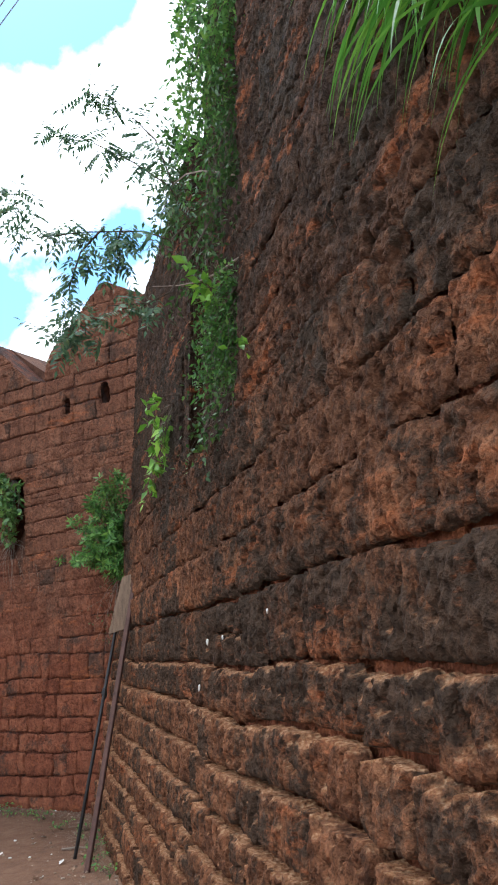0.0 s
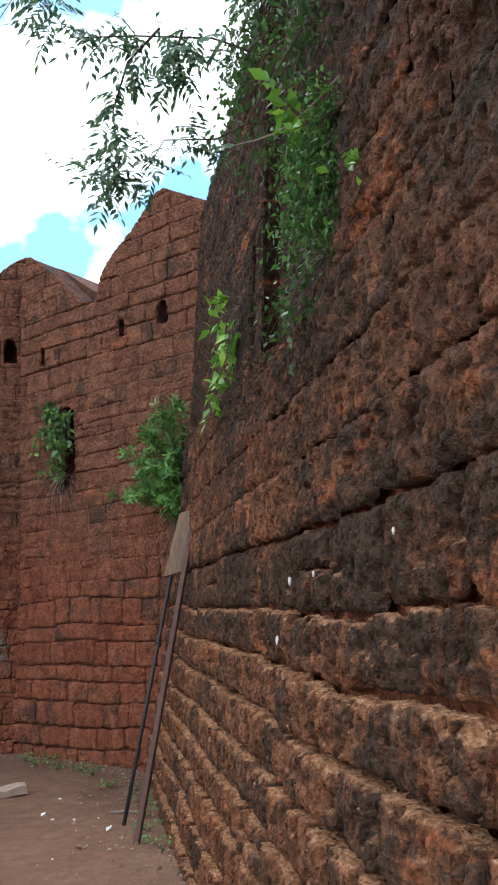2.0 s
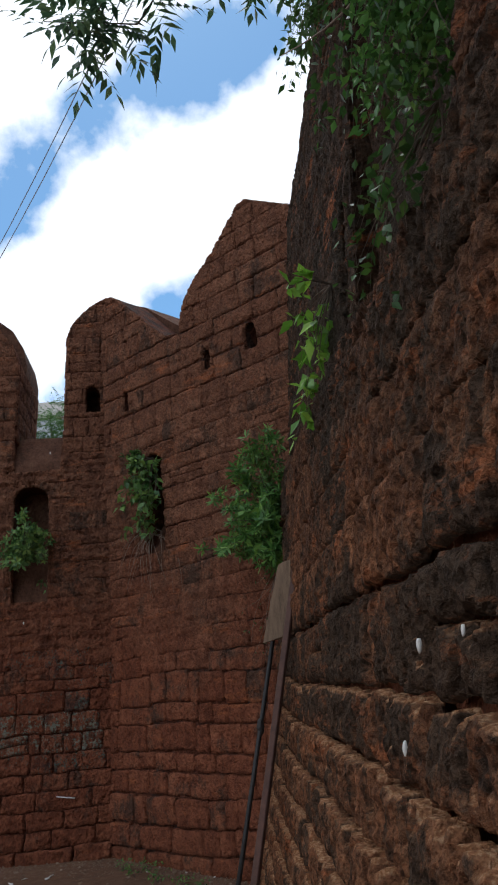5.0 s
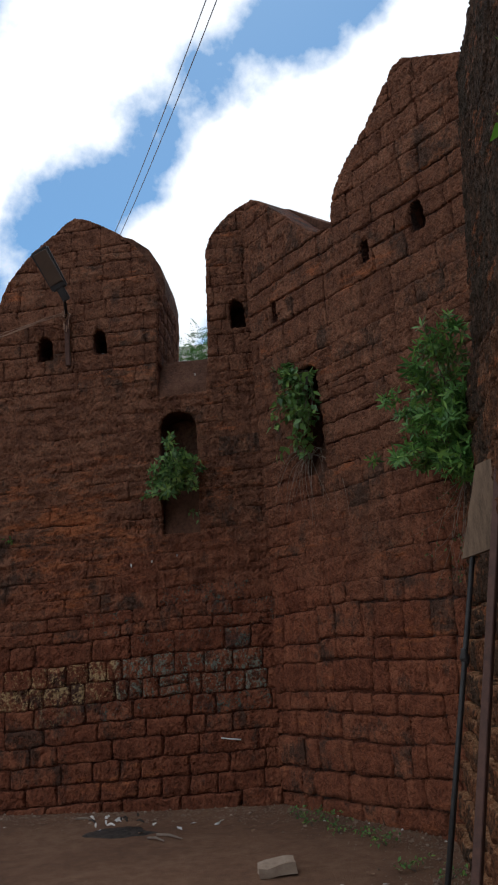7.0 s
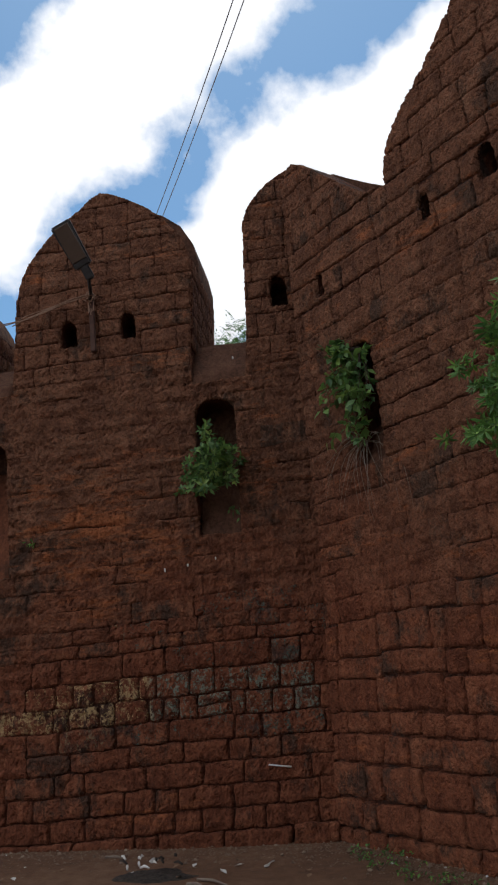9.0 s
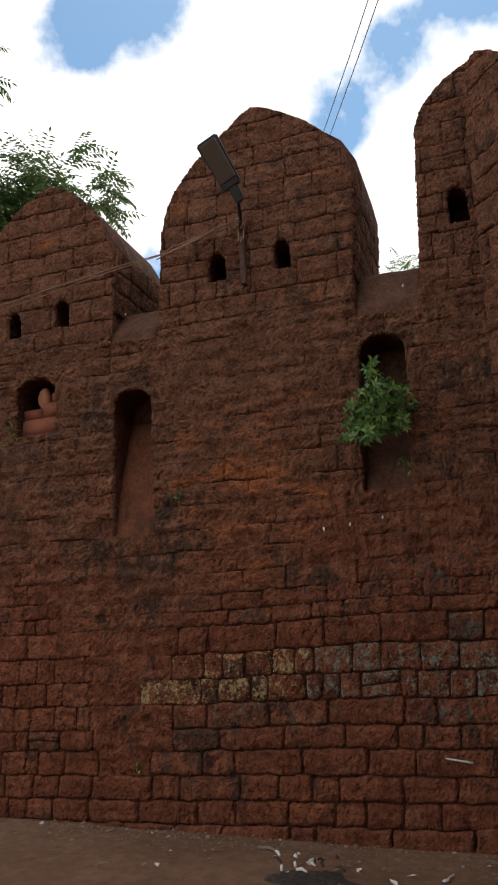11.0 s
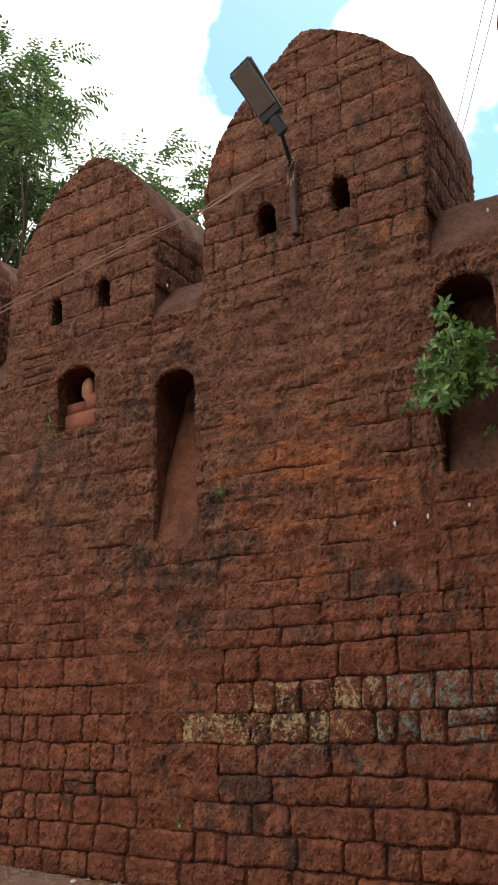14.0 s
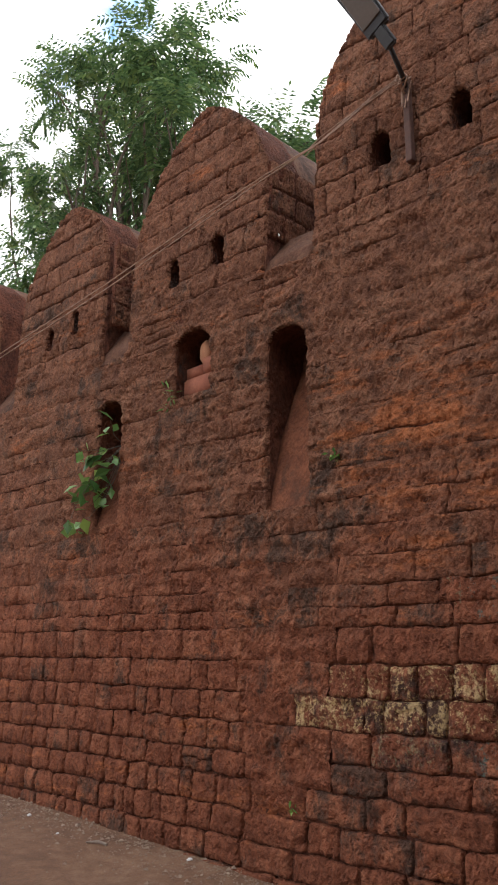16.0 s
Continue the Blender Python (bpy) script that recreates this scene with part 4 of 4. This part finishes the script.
bm = bmesh.new()
bmesh.ops.create_cube(bm, size=1.0, matrix=Matrix.Translation((0, 0.26, 0.03)) @ Matrix.Diagonal((0.165, 0.38, 0.012, 1)))
bmesh.ops.bevel(bm, geom=bm.edges[:], offset=0.004, segments=1, affect="EDGES")
bm.transform(head)
part("lens", bm, lamp_glass, light, "dull brownish lamp lens")
bm = bmesh.new()
bmesh.ops.create_cube(bm, size=1.0, matrix=Matrix.Translation((0, -0.06, 0)) @ Matrix.Diagonal((0.09, 0.16, 0.05, 1)))
bmesh.ops.bevel(bm, geom=bm.edges[:], offset=0.012, segments=2, affect="EDGES")
bm.transform(head)
part("neck", bm, lamp_grey, light)
tagged(light, "dark grey floodlight on a rusty bracket on the merlon", "floodlight")
cr = random.Random(9)
for k in range(4):
    pts = [Vector((0.13, 12.64, 5.28)) + 0.05 * rand_dir(cr), Vector((-0.22 + 0.04 * k, 12.58, 5.19 + 0.02 * k)), Vector((-0.55, 12.56, 5.12 + 0.03 * cr.uniform(-1, 1))), Vector((-1.1, 12.52, 5.0 + 0.03 * k)), Vector((-1.95, 12.5, 4.86 + 0.05 * k * (k < 2))), Vector((-3.0, 12.5, 4.72 + 0.05 * k * (k < 2))), Vector((-6.0, 12.5, 4.4 + 0.05 * k))]
    if k > 1:
        pts = pts[:3] + [pts[2] + Vector((-0.15, 0, -0.06))]
    tagged(piece("cable", *tube(pts, 0.0055, 5), wire_grey), "weathered brown cable tied to the lamp bracket", "cable", "lamp cables")
kv, kf = [], []
for k in range(5):
    c = Vector((0.12, 12.64, 5.27))
    a, b = rand_dir(cr) * 0.07, rand_dir(cr) * 0.07
    vs, fs = tube([c + a, c + b, c - a, c - b, c + a * 0.4 + Vector((0, 0, -0.16))], 0.006, 4)
    o = len(kv)
    kv += vs
    kf += [tuple(i + o for i in f) for f in fs]
tagged(piece("wire_knot", kv, kf, wire_grey), "tangled knot of old wire on the lamp bracket", "wire")

# ---- poles and board leaning in the corner ----
tagged(piece("iron_rod", *tube([(3.078, 8.838, -0.15), (3.38, 9.14, 0.92), (3.64, 9.4, 1.84), (3.70, 9.44, 2.05)], 0.017, 8), black_iron, smooth=True), "thin black iron rod leaning against the wall", "rod")
knot = bmesh.new()
bmesh.ops.create_icosphere(knot, subdivisions=2, radius=0.035, matrix=Matrix.Translation((3.475, 9.235, 1.26)) @ Matrix.Diagonal((0.8, 0.8, 1.7, 1)))
for v in knot.verts:
    v.co += 0.008 * Vector(noise.noise_vector(v.co * 30))
tagged(part("tied_rag", knot, black_iron, None), "black rag knotted round the iron rod", "rag")
a, b = Vector((3.117, 8.257, -0.15)), Vector((3.84, 9.15, 2.36))
bar = frame_of(a, (b - a), (0.6, -0.4, 0.2))
bm = bmesh.new()
bmesh.ops.create_cube(bm, size=1.0, matrix=bar @ Matrix.Translation(((b - a).length / 2, 0, 0)) @ Matrix.Diagonal(((b - a).length, 0.05, 0.035, 1)))
bmesh.ops.bevel(bm, geom=bm.edges[:], offset=0.005, segments=1, affect="EDGES")
tagged(part("iron_bar", bm, rust, None), "rusty flat iron bar leaning against the wall", "bar")
q0, q1, q2, q3 = Vector((3.56, 9.30, 1.84)), Vector((3.74, 9.24, 1.88)), Vector((3.88, 9.24, 2.46)), Vector((3.74, 9.32, 2.42))
n = (q1 - q0).cross(q3 - q0).normalized() * 0.03
bm = bmesh.new()
N, M = 8, 3
for w in (-0.5, 0.5):
    for i in range(N + 1):
        for j in range(M + 1):
            f, g = i / N, j / M
            p = (q0.lerp(q3, f)).lerp(q1.lerp(q2, f), g) + n * w
            p += 0.006 * Vector(noise.noise_vector(p * 14))
            bm.verts.new(p)
bm.verts.ensure_lookup_table()
S = (N + 1) * (M + 1)
for i in range(N):
    for j in range(M):
        k = i * (M + 1) + j
        bm.faces.new([bm.verts[t] for t in (k, k + 1, k + M + 2, k + M + 1)])
        bm.faces.new([bm.verts[t + S] for t in (k + M + 1, k + M + 2, k + 1, k)])
rim = [j for j in range(M + 1)] + [i * (M + 1) + M for i in range(1, N + 1)] + [N * (M + 1) + j for j in range(M - 1, -1, -1)] + [i * (M + 1) for i in range(N - 1, 0, -1)]
for i in range(len(rim)):
    x, y = rim[i], rim[(i + 1) % len(rim)]
    bm.faces.new([bm.verts[t] for t in (x, x + S, y + S, y)])
bmesh.ops.recalc_face_normals(bm, faces=bm.faces[:])
tagged(part("wooden_board", bm, old_wood, None), "weathered grey wooden board propped on the iron rod", "board")


# ---- litter on the ground ----
def pebble(name, x, y, size, material, label, category, group="", flat=0.55, seed=0, z=None):
    bm = bmesh.new()
    bmesh.ops.create_icosphere(bm, subdivisions=2, radius=1.0)
    for v in bm.verts:
        v.co *= 1 + 0.35 * noise.noise(v.co * 1.3 + Vector((seed, 0, 0)))
        v.co = Vector((v.co.x * size, v.co.y * size * 0.75, v.co.z * size * flat))
    bm.transform(Matrix.Rotation(seed * 1.7, 4, "Z"))
    ob = part(name, bm, material, None, smooth=False)
    ob.location = (x, y, (ground_height(x, y) if z is None else z) + size * flat * 0.55)
    return tagged(ob, label, category, group)


bm = bmesh.new()
bmesh.ops.create_cube(bm, size=1.0, matrix=Matrix.Diagonal((0.26, 0.16, 0.07, 1)))
bmesh.ops.subdivide_edges(bm, edges=bm.edges[:], cuts=3, use_grid_fill=True)
for v in bm.verts:
    v.co += 0.018 * Vector(noise.noise_vector(v.co * 9))
slab_stone = part("stone_slab", bm, pale_stone, None)
slab_stone.matrix_world = pose(2.15, 10.32, 0.05 + ground_height(2.15, 10.32), 4, -3, 12)
tagged(slab_stone, "pale broken stone slab lying on the earth", "stone")
lr = random.Random(33)
pebble("paper_scrap", 0.49, 12.83, 0.05, white_bit, "crumpled white paper in a loophole of the merlon", "paper", seed=4, z=4.795)
for i in range(40):
    f = lr.random()
    if i < 28:
        x, y = lr.uniform(-4.5, 2.0), 12.68 - abs(lr.gauss(0, 0.28))
    else:
        s = lr.uniform(0.1, 2.4)
        x, y = 2.12 + 0.667 * s - 0.745 * abs(lr.gauss(0.05, 0.25)), 12.75 - 0.745 * s - 0.667 * abs(lr.gauss(0.05, 0.25))
    white = lr.random() < 0.15
    pebble("pebble", x, y, lr.uniform(0.009, 0.022), white_bit if white else pale_stone, "small white chip on the earth" if white else "small brown pebble on the earth", "pebble", "pebbles along the wall", seed=i)
for i in range(34):
    x, y = lr.uniform(2.2, 3.5), lr.uniform(7.2, 10.6)
    pebble("pebble", min(x, 3.3), y, lr.uniform(0.008, 0.018), pale_stone if lr.random() < 0.85 else white_bit, "small pale pebble on the earth", "pebble", "pebbles by the near wall", seed=i + 60)
# grit along the foot of the walls
gv, gf = [], []
gr2 = random.Random(44)
for i in range(5600):
    k = gr2.random()
    if k < 0.5:
        x, y = gr2.uniform(-5.5, 2.0), 12.72 - abs(gr2.gauss(0, 0.3))
    elif k < 0.75:
        q, d = gr2.uniform(0.0, 2.5), abs(gr2.gauss(0, 0.3))
        x, y = 2.12 + 0.667 * q - 0.745 * d, 12.75 - 0.745 * q - 0.667 * d
    else:
        y = gr2.uniform(6.5, 10.6)
        x = 3.6 - abs(gr2.gauss(0, 0.35))
    r = gr2.uniform(0.003, 0.010) * (2.2 if gr2.random() < 0.09 else 1.0)
    c = Vector((x, y, ground_height(x, y) + r * 0.4))
    o = len(gv)
    gv += [c + Vector((r * gr2.uniform(0.6, 1.4), 0, 0)), c + Vector((-r * 0.6, r * gr2.uniform(0.6, 1.3), 0)), c + Vector((-r * 0.7, -r * gr2.uniform(0.6, 1.3), 0)), c + Vector((0, 0, r * gr2.uniform(0.6, 1.2)))]
    gf += [(o, o + 1, o + 3), (o + 1, o + 2, o + 3), (o + 2, o, o + 3)]
tagged(piece("grit", gv, gf, plain("grit", (0.12, 0.07, 0.045), (0.36, 0.26, 0.19), 40, 0.95)), "loose brown grit at the foot of the walls", "grit", kind="stuff")
# burnt rubbish
av, af = [], []
br = random.Random(8)
ash = empty("burnt_heap", Matrix.Translation((0.68, 11.72, 0)))
n = 26
for j in range(n + 1):
    for i in range(n + 1):
        x, y = (2 * i / n - 1) * 0.36, (2 * j / n - 1) * 0.24
        rr = math.hypot(x / 0.30, y / 0.20) + 0.35 * noise.noise((x * 7, y * 7, 2))
        av.append((x, y, ground_height(0.68 + x, 11.72 + y) + max(-0.03, 0.035 * (1 - rr)) + (0.018 * abs(noise.noise((x * 30, y * 30, 5))) if rr < 0.95 else 0)))
for j in range(n):
    for i in range(n):
        k = j * (n + 1) + i
        af.append((k, k + 1, k + n + 2, k + n + 1))
piece("ash", av, af, char, ash)
for i in range(14):
    a = Vector((br.uniform(-0.3, 0.34), br.uniform(-0.2, 0.16), 0.045))
    bmt = white_bit if br.random() < 0.5 else char
    b = a + Vector((br.uniform(-0.09, 0.09), br.uniform(-0.09, 0.09), 0.01))
    piece("scrap", *tube([a, a.lerp(b, 0.5) + Vector((0, 0, 0.012)), b], [0.008, 0.011, 0.005], 5), bmt, ash)
tagged(ash, "black burnt rubbish heap with pale scraps", "rubbish")
for i, (x0, y0, x1, y1) in enumerate(((1.05, 11.55, 1.3, 11.4), (1.0, 11.42, 1.16, 11.32), (0.1, 12.35, 0.3, 12.28), (3.0, 9.3, 3.3, 9.2), (-2.6, 12.4, -2.75, 12.32))):
    g0, g1 = ground_height(x0, y0) + 0.014, ground_height(x1, y1) + 0.012
    tagged(piece("stick", *tube([(x0, y0, g0), ((x0 + x1) / 2, (y0 + y1) / 2 + 0.02, (g0 + g1) / 2 + 0.008), (x1, y1, g1)], [0.011, 0.012, 0.006], 6), dry_twig), "pale dry stick lying on the earth", "stick", "sticks on the ground")
# spoon
spoon = empty("plastic_spoon", pose(1.52, 11.95, ground_height(1.52, 11.95) + 0.012, 0, 0, 70))
bm = bmesh.new()
bmesh.ops.create_uvsphere(bm, u_segments=12, v_segments=8, radius=1.0, matrix=Matrix.Diagonal((0.035, 0.022, 0.008, 1)))
part("bowl", bm, white_bit, spoon, smooth=True)
piece("handle", *tube([(0.03, 0, 0.002), (0.08, 0, 0.008), (0.13, 0, 0.004)], [0.006, 0.005, 0.006], 6), white_bit, spoon)
tagged(spoon, "white plastic spoon lying on the earth", "spoon")
# toothbrush on the ledge
brush = empty("toothbrush", pose(1.52, 12.69, 0.545, 0, 0, 0))
piece("handle", *tube([(0, 0, 0.004), (0.09, 0.0, -0.012), (0.2, 0, -0.03)], [0.006, 0.007, 0.009], 8), white_bit, brush, smooth=True)
bm = bmesh.new()
bmesh.ops.create_cube(bm, size=1.0, matrix=Matrix.Translation((0.005, 0, 0.016)) @ Matrix.Diagonal((0.03, 0.012, 0.016, 1)))
part("bristles", bm, brick_orange, brush, "faded red bristles")
tagged(brush, "white toothbrush lying on a stone ledge", "toothbrush")
# dry leaves
for i in range(26):
    x, y = (lr.uniform(-1.5, 2.2), 12.4 - abs(lr.gauss(0, 0.5))) if i < 14 else (lr.uniform(2.4, 3.3), lr.uniform(8.2, 10.4))
    vs, fs = [], []
    a = lr.uniform(0, 6.28)
    leaf_quads(vs, fs, Vector((0, 0, 0)), Vector((math.cos(a), math.sin(a), 0.1)), Vector((0, 0, 1)), lr.uniform(0.05, 0.11), 0.045, 0.4, -0.2)
    ob = piece("dry_leaf", vs, fs, dry_leaf if lr.random() < 0.7 else white_bit)
    ob.location = (x, y, ground_height(x, y) + 0.006)
    tagged(ob, "curled dry brown leaf on the earth", "leaf", "dry leaves")
for i, (x, y) in enumerate(((2.38, 11.75), (2.6, 11.45), (3.1, 10.3), (3.25, 8.6), (3.3, 9.6), (2.25, 12.1), (2.85, 11.3), (2.95, 11.0), (3.3, 9.1), (3.28, 8.0), (3.32, 10.1), (2.5, 11.9))):
    rr = random.Random(80 + i)
    bush("weed", (x, y, ground_height(x, y)), [(x + rr.uniform(-0.14, 0.14), y + rr.uniform(-0.14, 0.14), ground_height(x, y) + rr.uniform(0.04, 0.1)) for _ in range(9)], 5, 0.035, 0.02, leaf_bush, "low green weed at the foot of the wall", "weed", 0.03, 0.1, 0.002, seed=90 + i)

# ---- white chips stuck to the walls ----
for m, spots, sz in ((A, ((0.70, 2.365, 0.028), (0.925, 2.385, 0.022), (1.2, 2.42, 0.02), (1.55, 4.42, 0.02), (-1.12, 4.62, 0.016), (-1.55, 4.3, 0.012)), 1.0), (E_, ((5.92, 1.675, 0.018), (5.70, 1.42, 0.02), (6.3, 1.69, 0.012), (7.15, 1.78, 0.012)), 1.3)):
    for k, (u, v, s) in enumerate(spots):
        bm = bmesh.new()
        bmesh.ops.create_icosphere(bm, subdivisions=2, radius=1.0)
        for q in bm.verts:
            q.co *= 1 + 0.3 * noise.noise(q.co * 1.5 + Vector((k, 3, 0)))
        bm.transform(m @ Matrix.Translation((u, v, 0.052 if m is E_ else 0.02)) @ Matrix.Diagonal((s * 0.4, s * sz * 0.8, s * 0.4, 1)))
        tagged(part("plaster_chip", bm, white_bit, None, smooth=True), "small white plaster chip stuck to the wall", "chip", "chips on the walls")


# ---- stones of the walls ----
def keep_a(p):
    return inside(p, A_OUT) and p[1] > -0.36 and not any(inside(p, h) for h in HOLES_A + NICHES_A)


def pick_a(x, z):
    patch = noise.noise((x * 1.6, z * 2.6, 5))
    if 0.97 < z < 1.42 and -0.82 < x < 2.05:
        return stone_painted
    if 0.78 < z < 0.97 and -0.2 < x < 2.0 or 1.42 < z < 1.6 and 0.5 < x < 2.0 or 1.6 < z < 2.15 and 0.2 < x and patch > -0.05:
        return stone_stained
    return stone_red


def width_a(u, v):
    if 0.95 < v < 1.42 and -0.9 < u < 2.0:
        return (0.12, 0.34)
    if v < 2.3:
        return (0.12, 0.36) if u < -1.7 else (0.2, 0.62)
    return (0.25, 0.75) if v < 4.4 else (0.16, 0.46)


def worn(u, v):
    """How far the masonry is worn smooth, 0 to 1."""
    if -1.5 < u < -0.75 and 0.5 < v < 4.4:
        return 1.0
    return max(0.0, min(1.0, (v - 1.4) / 0.9)) * max(0.0, min(1.0, (4.6 - v) / 0.3))


def filled(u, v):
    """How far the joints are filled, 0 to 1."""
    if v > 4.4:
        return 0.62
    return min(0.97, 0.3 + 0.7 * worn(u, v) + (0.2 if u < -0.9 and v > 0.8 else 0.0))


def proud_a(u, v):
    return 0.026 - 0.006 * worn(u, v) if v < 4.4 else 0.018


def beds(*levels):
    return list(zip(levels, levels[1:]))


rows_a = beds(-0.34, -0.13, 0.04, 0.22, 0.415, 0.61, 0.785, 0.985, 1.187, 1.4, 1.63, 1.757, 1.9, 2.085) + courses(2.085, 4.4, 0.16, 0.24) + courses(4.4, 6.8, 0.17, 0.27)
lay_stones(wall_a, rows_a, -9, 2.4, width_a, keep_a, pick_a, lambda u, v: -3.0 < u < 2.1 and v < 1.75, proud_a, LEAN_A, 0.005, wavy=0.03,
           cell=lambda u, v: 0.02 if -3.0 < u and v < 4.4 else (0.026 if -3.5 < u else 0.05), rough=lambda u, v: 0.9 + 0.5 * worn(u, v), lift=lambda v: 0.05 if v < 0.0 else 0.008, tight=filled, pitted=lambda v: 0.22)


# stones on the flanks of the merlons
for x, z0, z1, tip in ((1.12, 4.62, 5.62, 0.08), (-1.275, 4.7, 5.36, 0.06), (-3.41, 4.5, 5.38, 0.02)):
    flank = [(0.0, z0), (1.33, z0), (1.33, z1), (0.0, z1)]
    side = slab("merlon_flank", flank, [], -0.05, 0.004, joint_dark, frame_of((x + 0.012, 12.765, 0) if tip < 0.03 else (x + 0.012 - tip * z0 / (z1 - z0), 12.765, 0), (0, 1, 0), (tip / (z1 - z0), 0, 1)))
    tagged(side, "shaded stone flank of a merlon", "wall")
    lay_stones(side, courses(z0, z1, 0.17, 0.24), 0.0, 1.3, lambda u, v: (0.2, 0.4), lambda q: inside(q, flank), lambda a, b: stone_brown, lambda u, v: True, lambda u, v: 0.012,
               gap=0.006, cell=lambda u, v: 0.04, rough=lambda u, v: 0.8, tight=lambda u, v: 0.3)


def keep_b(p):
    return inside(p, B_FRONT) and p[1] > -0.36 and p[0] < 3.5 and not any(inside(p, h) for h in HOLES_B + [VINE_NICHE])


rows_b = beds(-0.36, -0.18, 0.0, 0.235, 0.51, 0.735, 0.917, 1.19, 1.375, 1.685, 1.89, 2.14, 2.395) + courses(2.395, 4.4, 0.16, 0.24) + courses(4.4, 6.7, 0.17, 0.27)
lay_stones(wall_b, rows_b, 0.0, 3.5, lambda u, v: (0.16, 0.56) if v < 2.4 else (0.2, 0.6), keep_b, lambda x, z: stone_red,
           lambda u, v: True, proud_a, 0.03, 0.005, wavy=0.07, cell=lambda u, v: 0.026, rough=lambda u, v: 0.7 + 0.5 * worn(u, v), lift=lambda v: 0.012 if v > 0.5 else 0.03, tight=lambda u, v: 0.72 * filled(9, v), pitted=lambda v: 0.22)


def keep_e(p):
    return inside(p, E_FRONT) and p[1] > -0.36 and not inside(p, SLIT)


def proud_e(u, v):
    return 0.042 if v < 2.3 else (0.024 if v < 3.3 else 0.014)


rows_e = [(-0.3, -0.05), (-0.05, 0.2), (0.2, 0.42), (0.42, 0.63), (0.63, 0.85), (0.85, 1.08), (1.08, 1.32), (1.32, 1.56), (1.56, 1.89), (1.89, 2.21), (2.21, 2.52), (2.52, 2.88), (2.88, 3.2), (3.2, 3.55)]
rows_e += courses(3.55, 8.5, 0.3, 0.42)
lay_stones(wall_e, rows_e, 0.0, 11.5, lambda u, v: (0.25, 0.6) if v < 1.95 else (0.4, 1.1), keep_e, lambda x, z: stone_near,
           lambda u, v: 3.0 < u < 9.6 and v < 3.6, proud_e, 0.0, 0.011, wavy=0.05,
           cell=lambda u, v: (0.0125 if u > 5.5 else 0.018) if u > 3.5 and v < 3.6 else 0.03, rough=lambda u, v: 1.0, lift=lambda v: max(0.0, 1.56 - v) * 0.09, missing=0.0, tight=lambda u, v: 0.12 if v < 2.0 else 0.35, pitted=lambda v: 1.0 if v < 3.3 else 0.7, plumb=lambda v: 0.01 if v < 1.7 else 0.0)
lay_stones(mid_e, courses(2.9, 8.8, 0.26, 0.38), 0.0, STEP, lambda u, v: (0.45, 1.1),
           lambda p: inside(p, RECESS) and not inside(p, SLIT), lambda x, z: stone_near, lambda u, v: u > 2.5, lambda u, v: 0.014, 0.0, 0.004, wavy=0.02, depth=-0.22,
           cell=lambda u, v: 0.024, rough=lambda u, v: 1.0, missing=0.0, tight=lambda u, v: 0.7, pitted=lambda v: 0.6)
lay_stones(far_e, courses(2.9, 8.8, 0.26, 0.38), 0.0, STEP, lambda u, v: (0.45, 1.1),
           lambda p: inside(p, E_FAR) and not inside(p, SLIT), lambda x, z: stone_near, lambda u, v: u > 2.5, lambda u, v: 0.014, 0.0, 0.004, wavy=0.02, depth=-0.1,
           cell=lambda u, v: 0.024, rough=lambda u, v: 1.0, missing=0.0, tight=lambda u, v: 0.7, pitted=lambda v: 0.6)
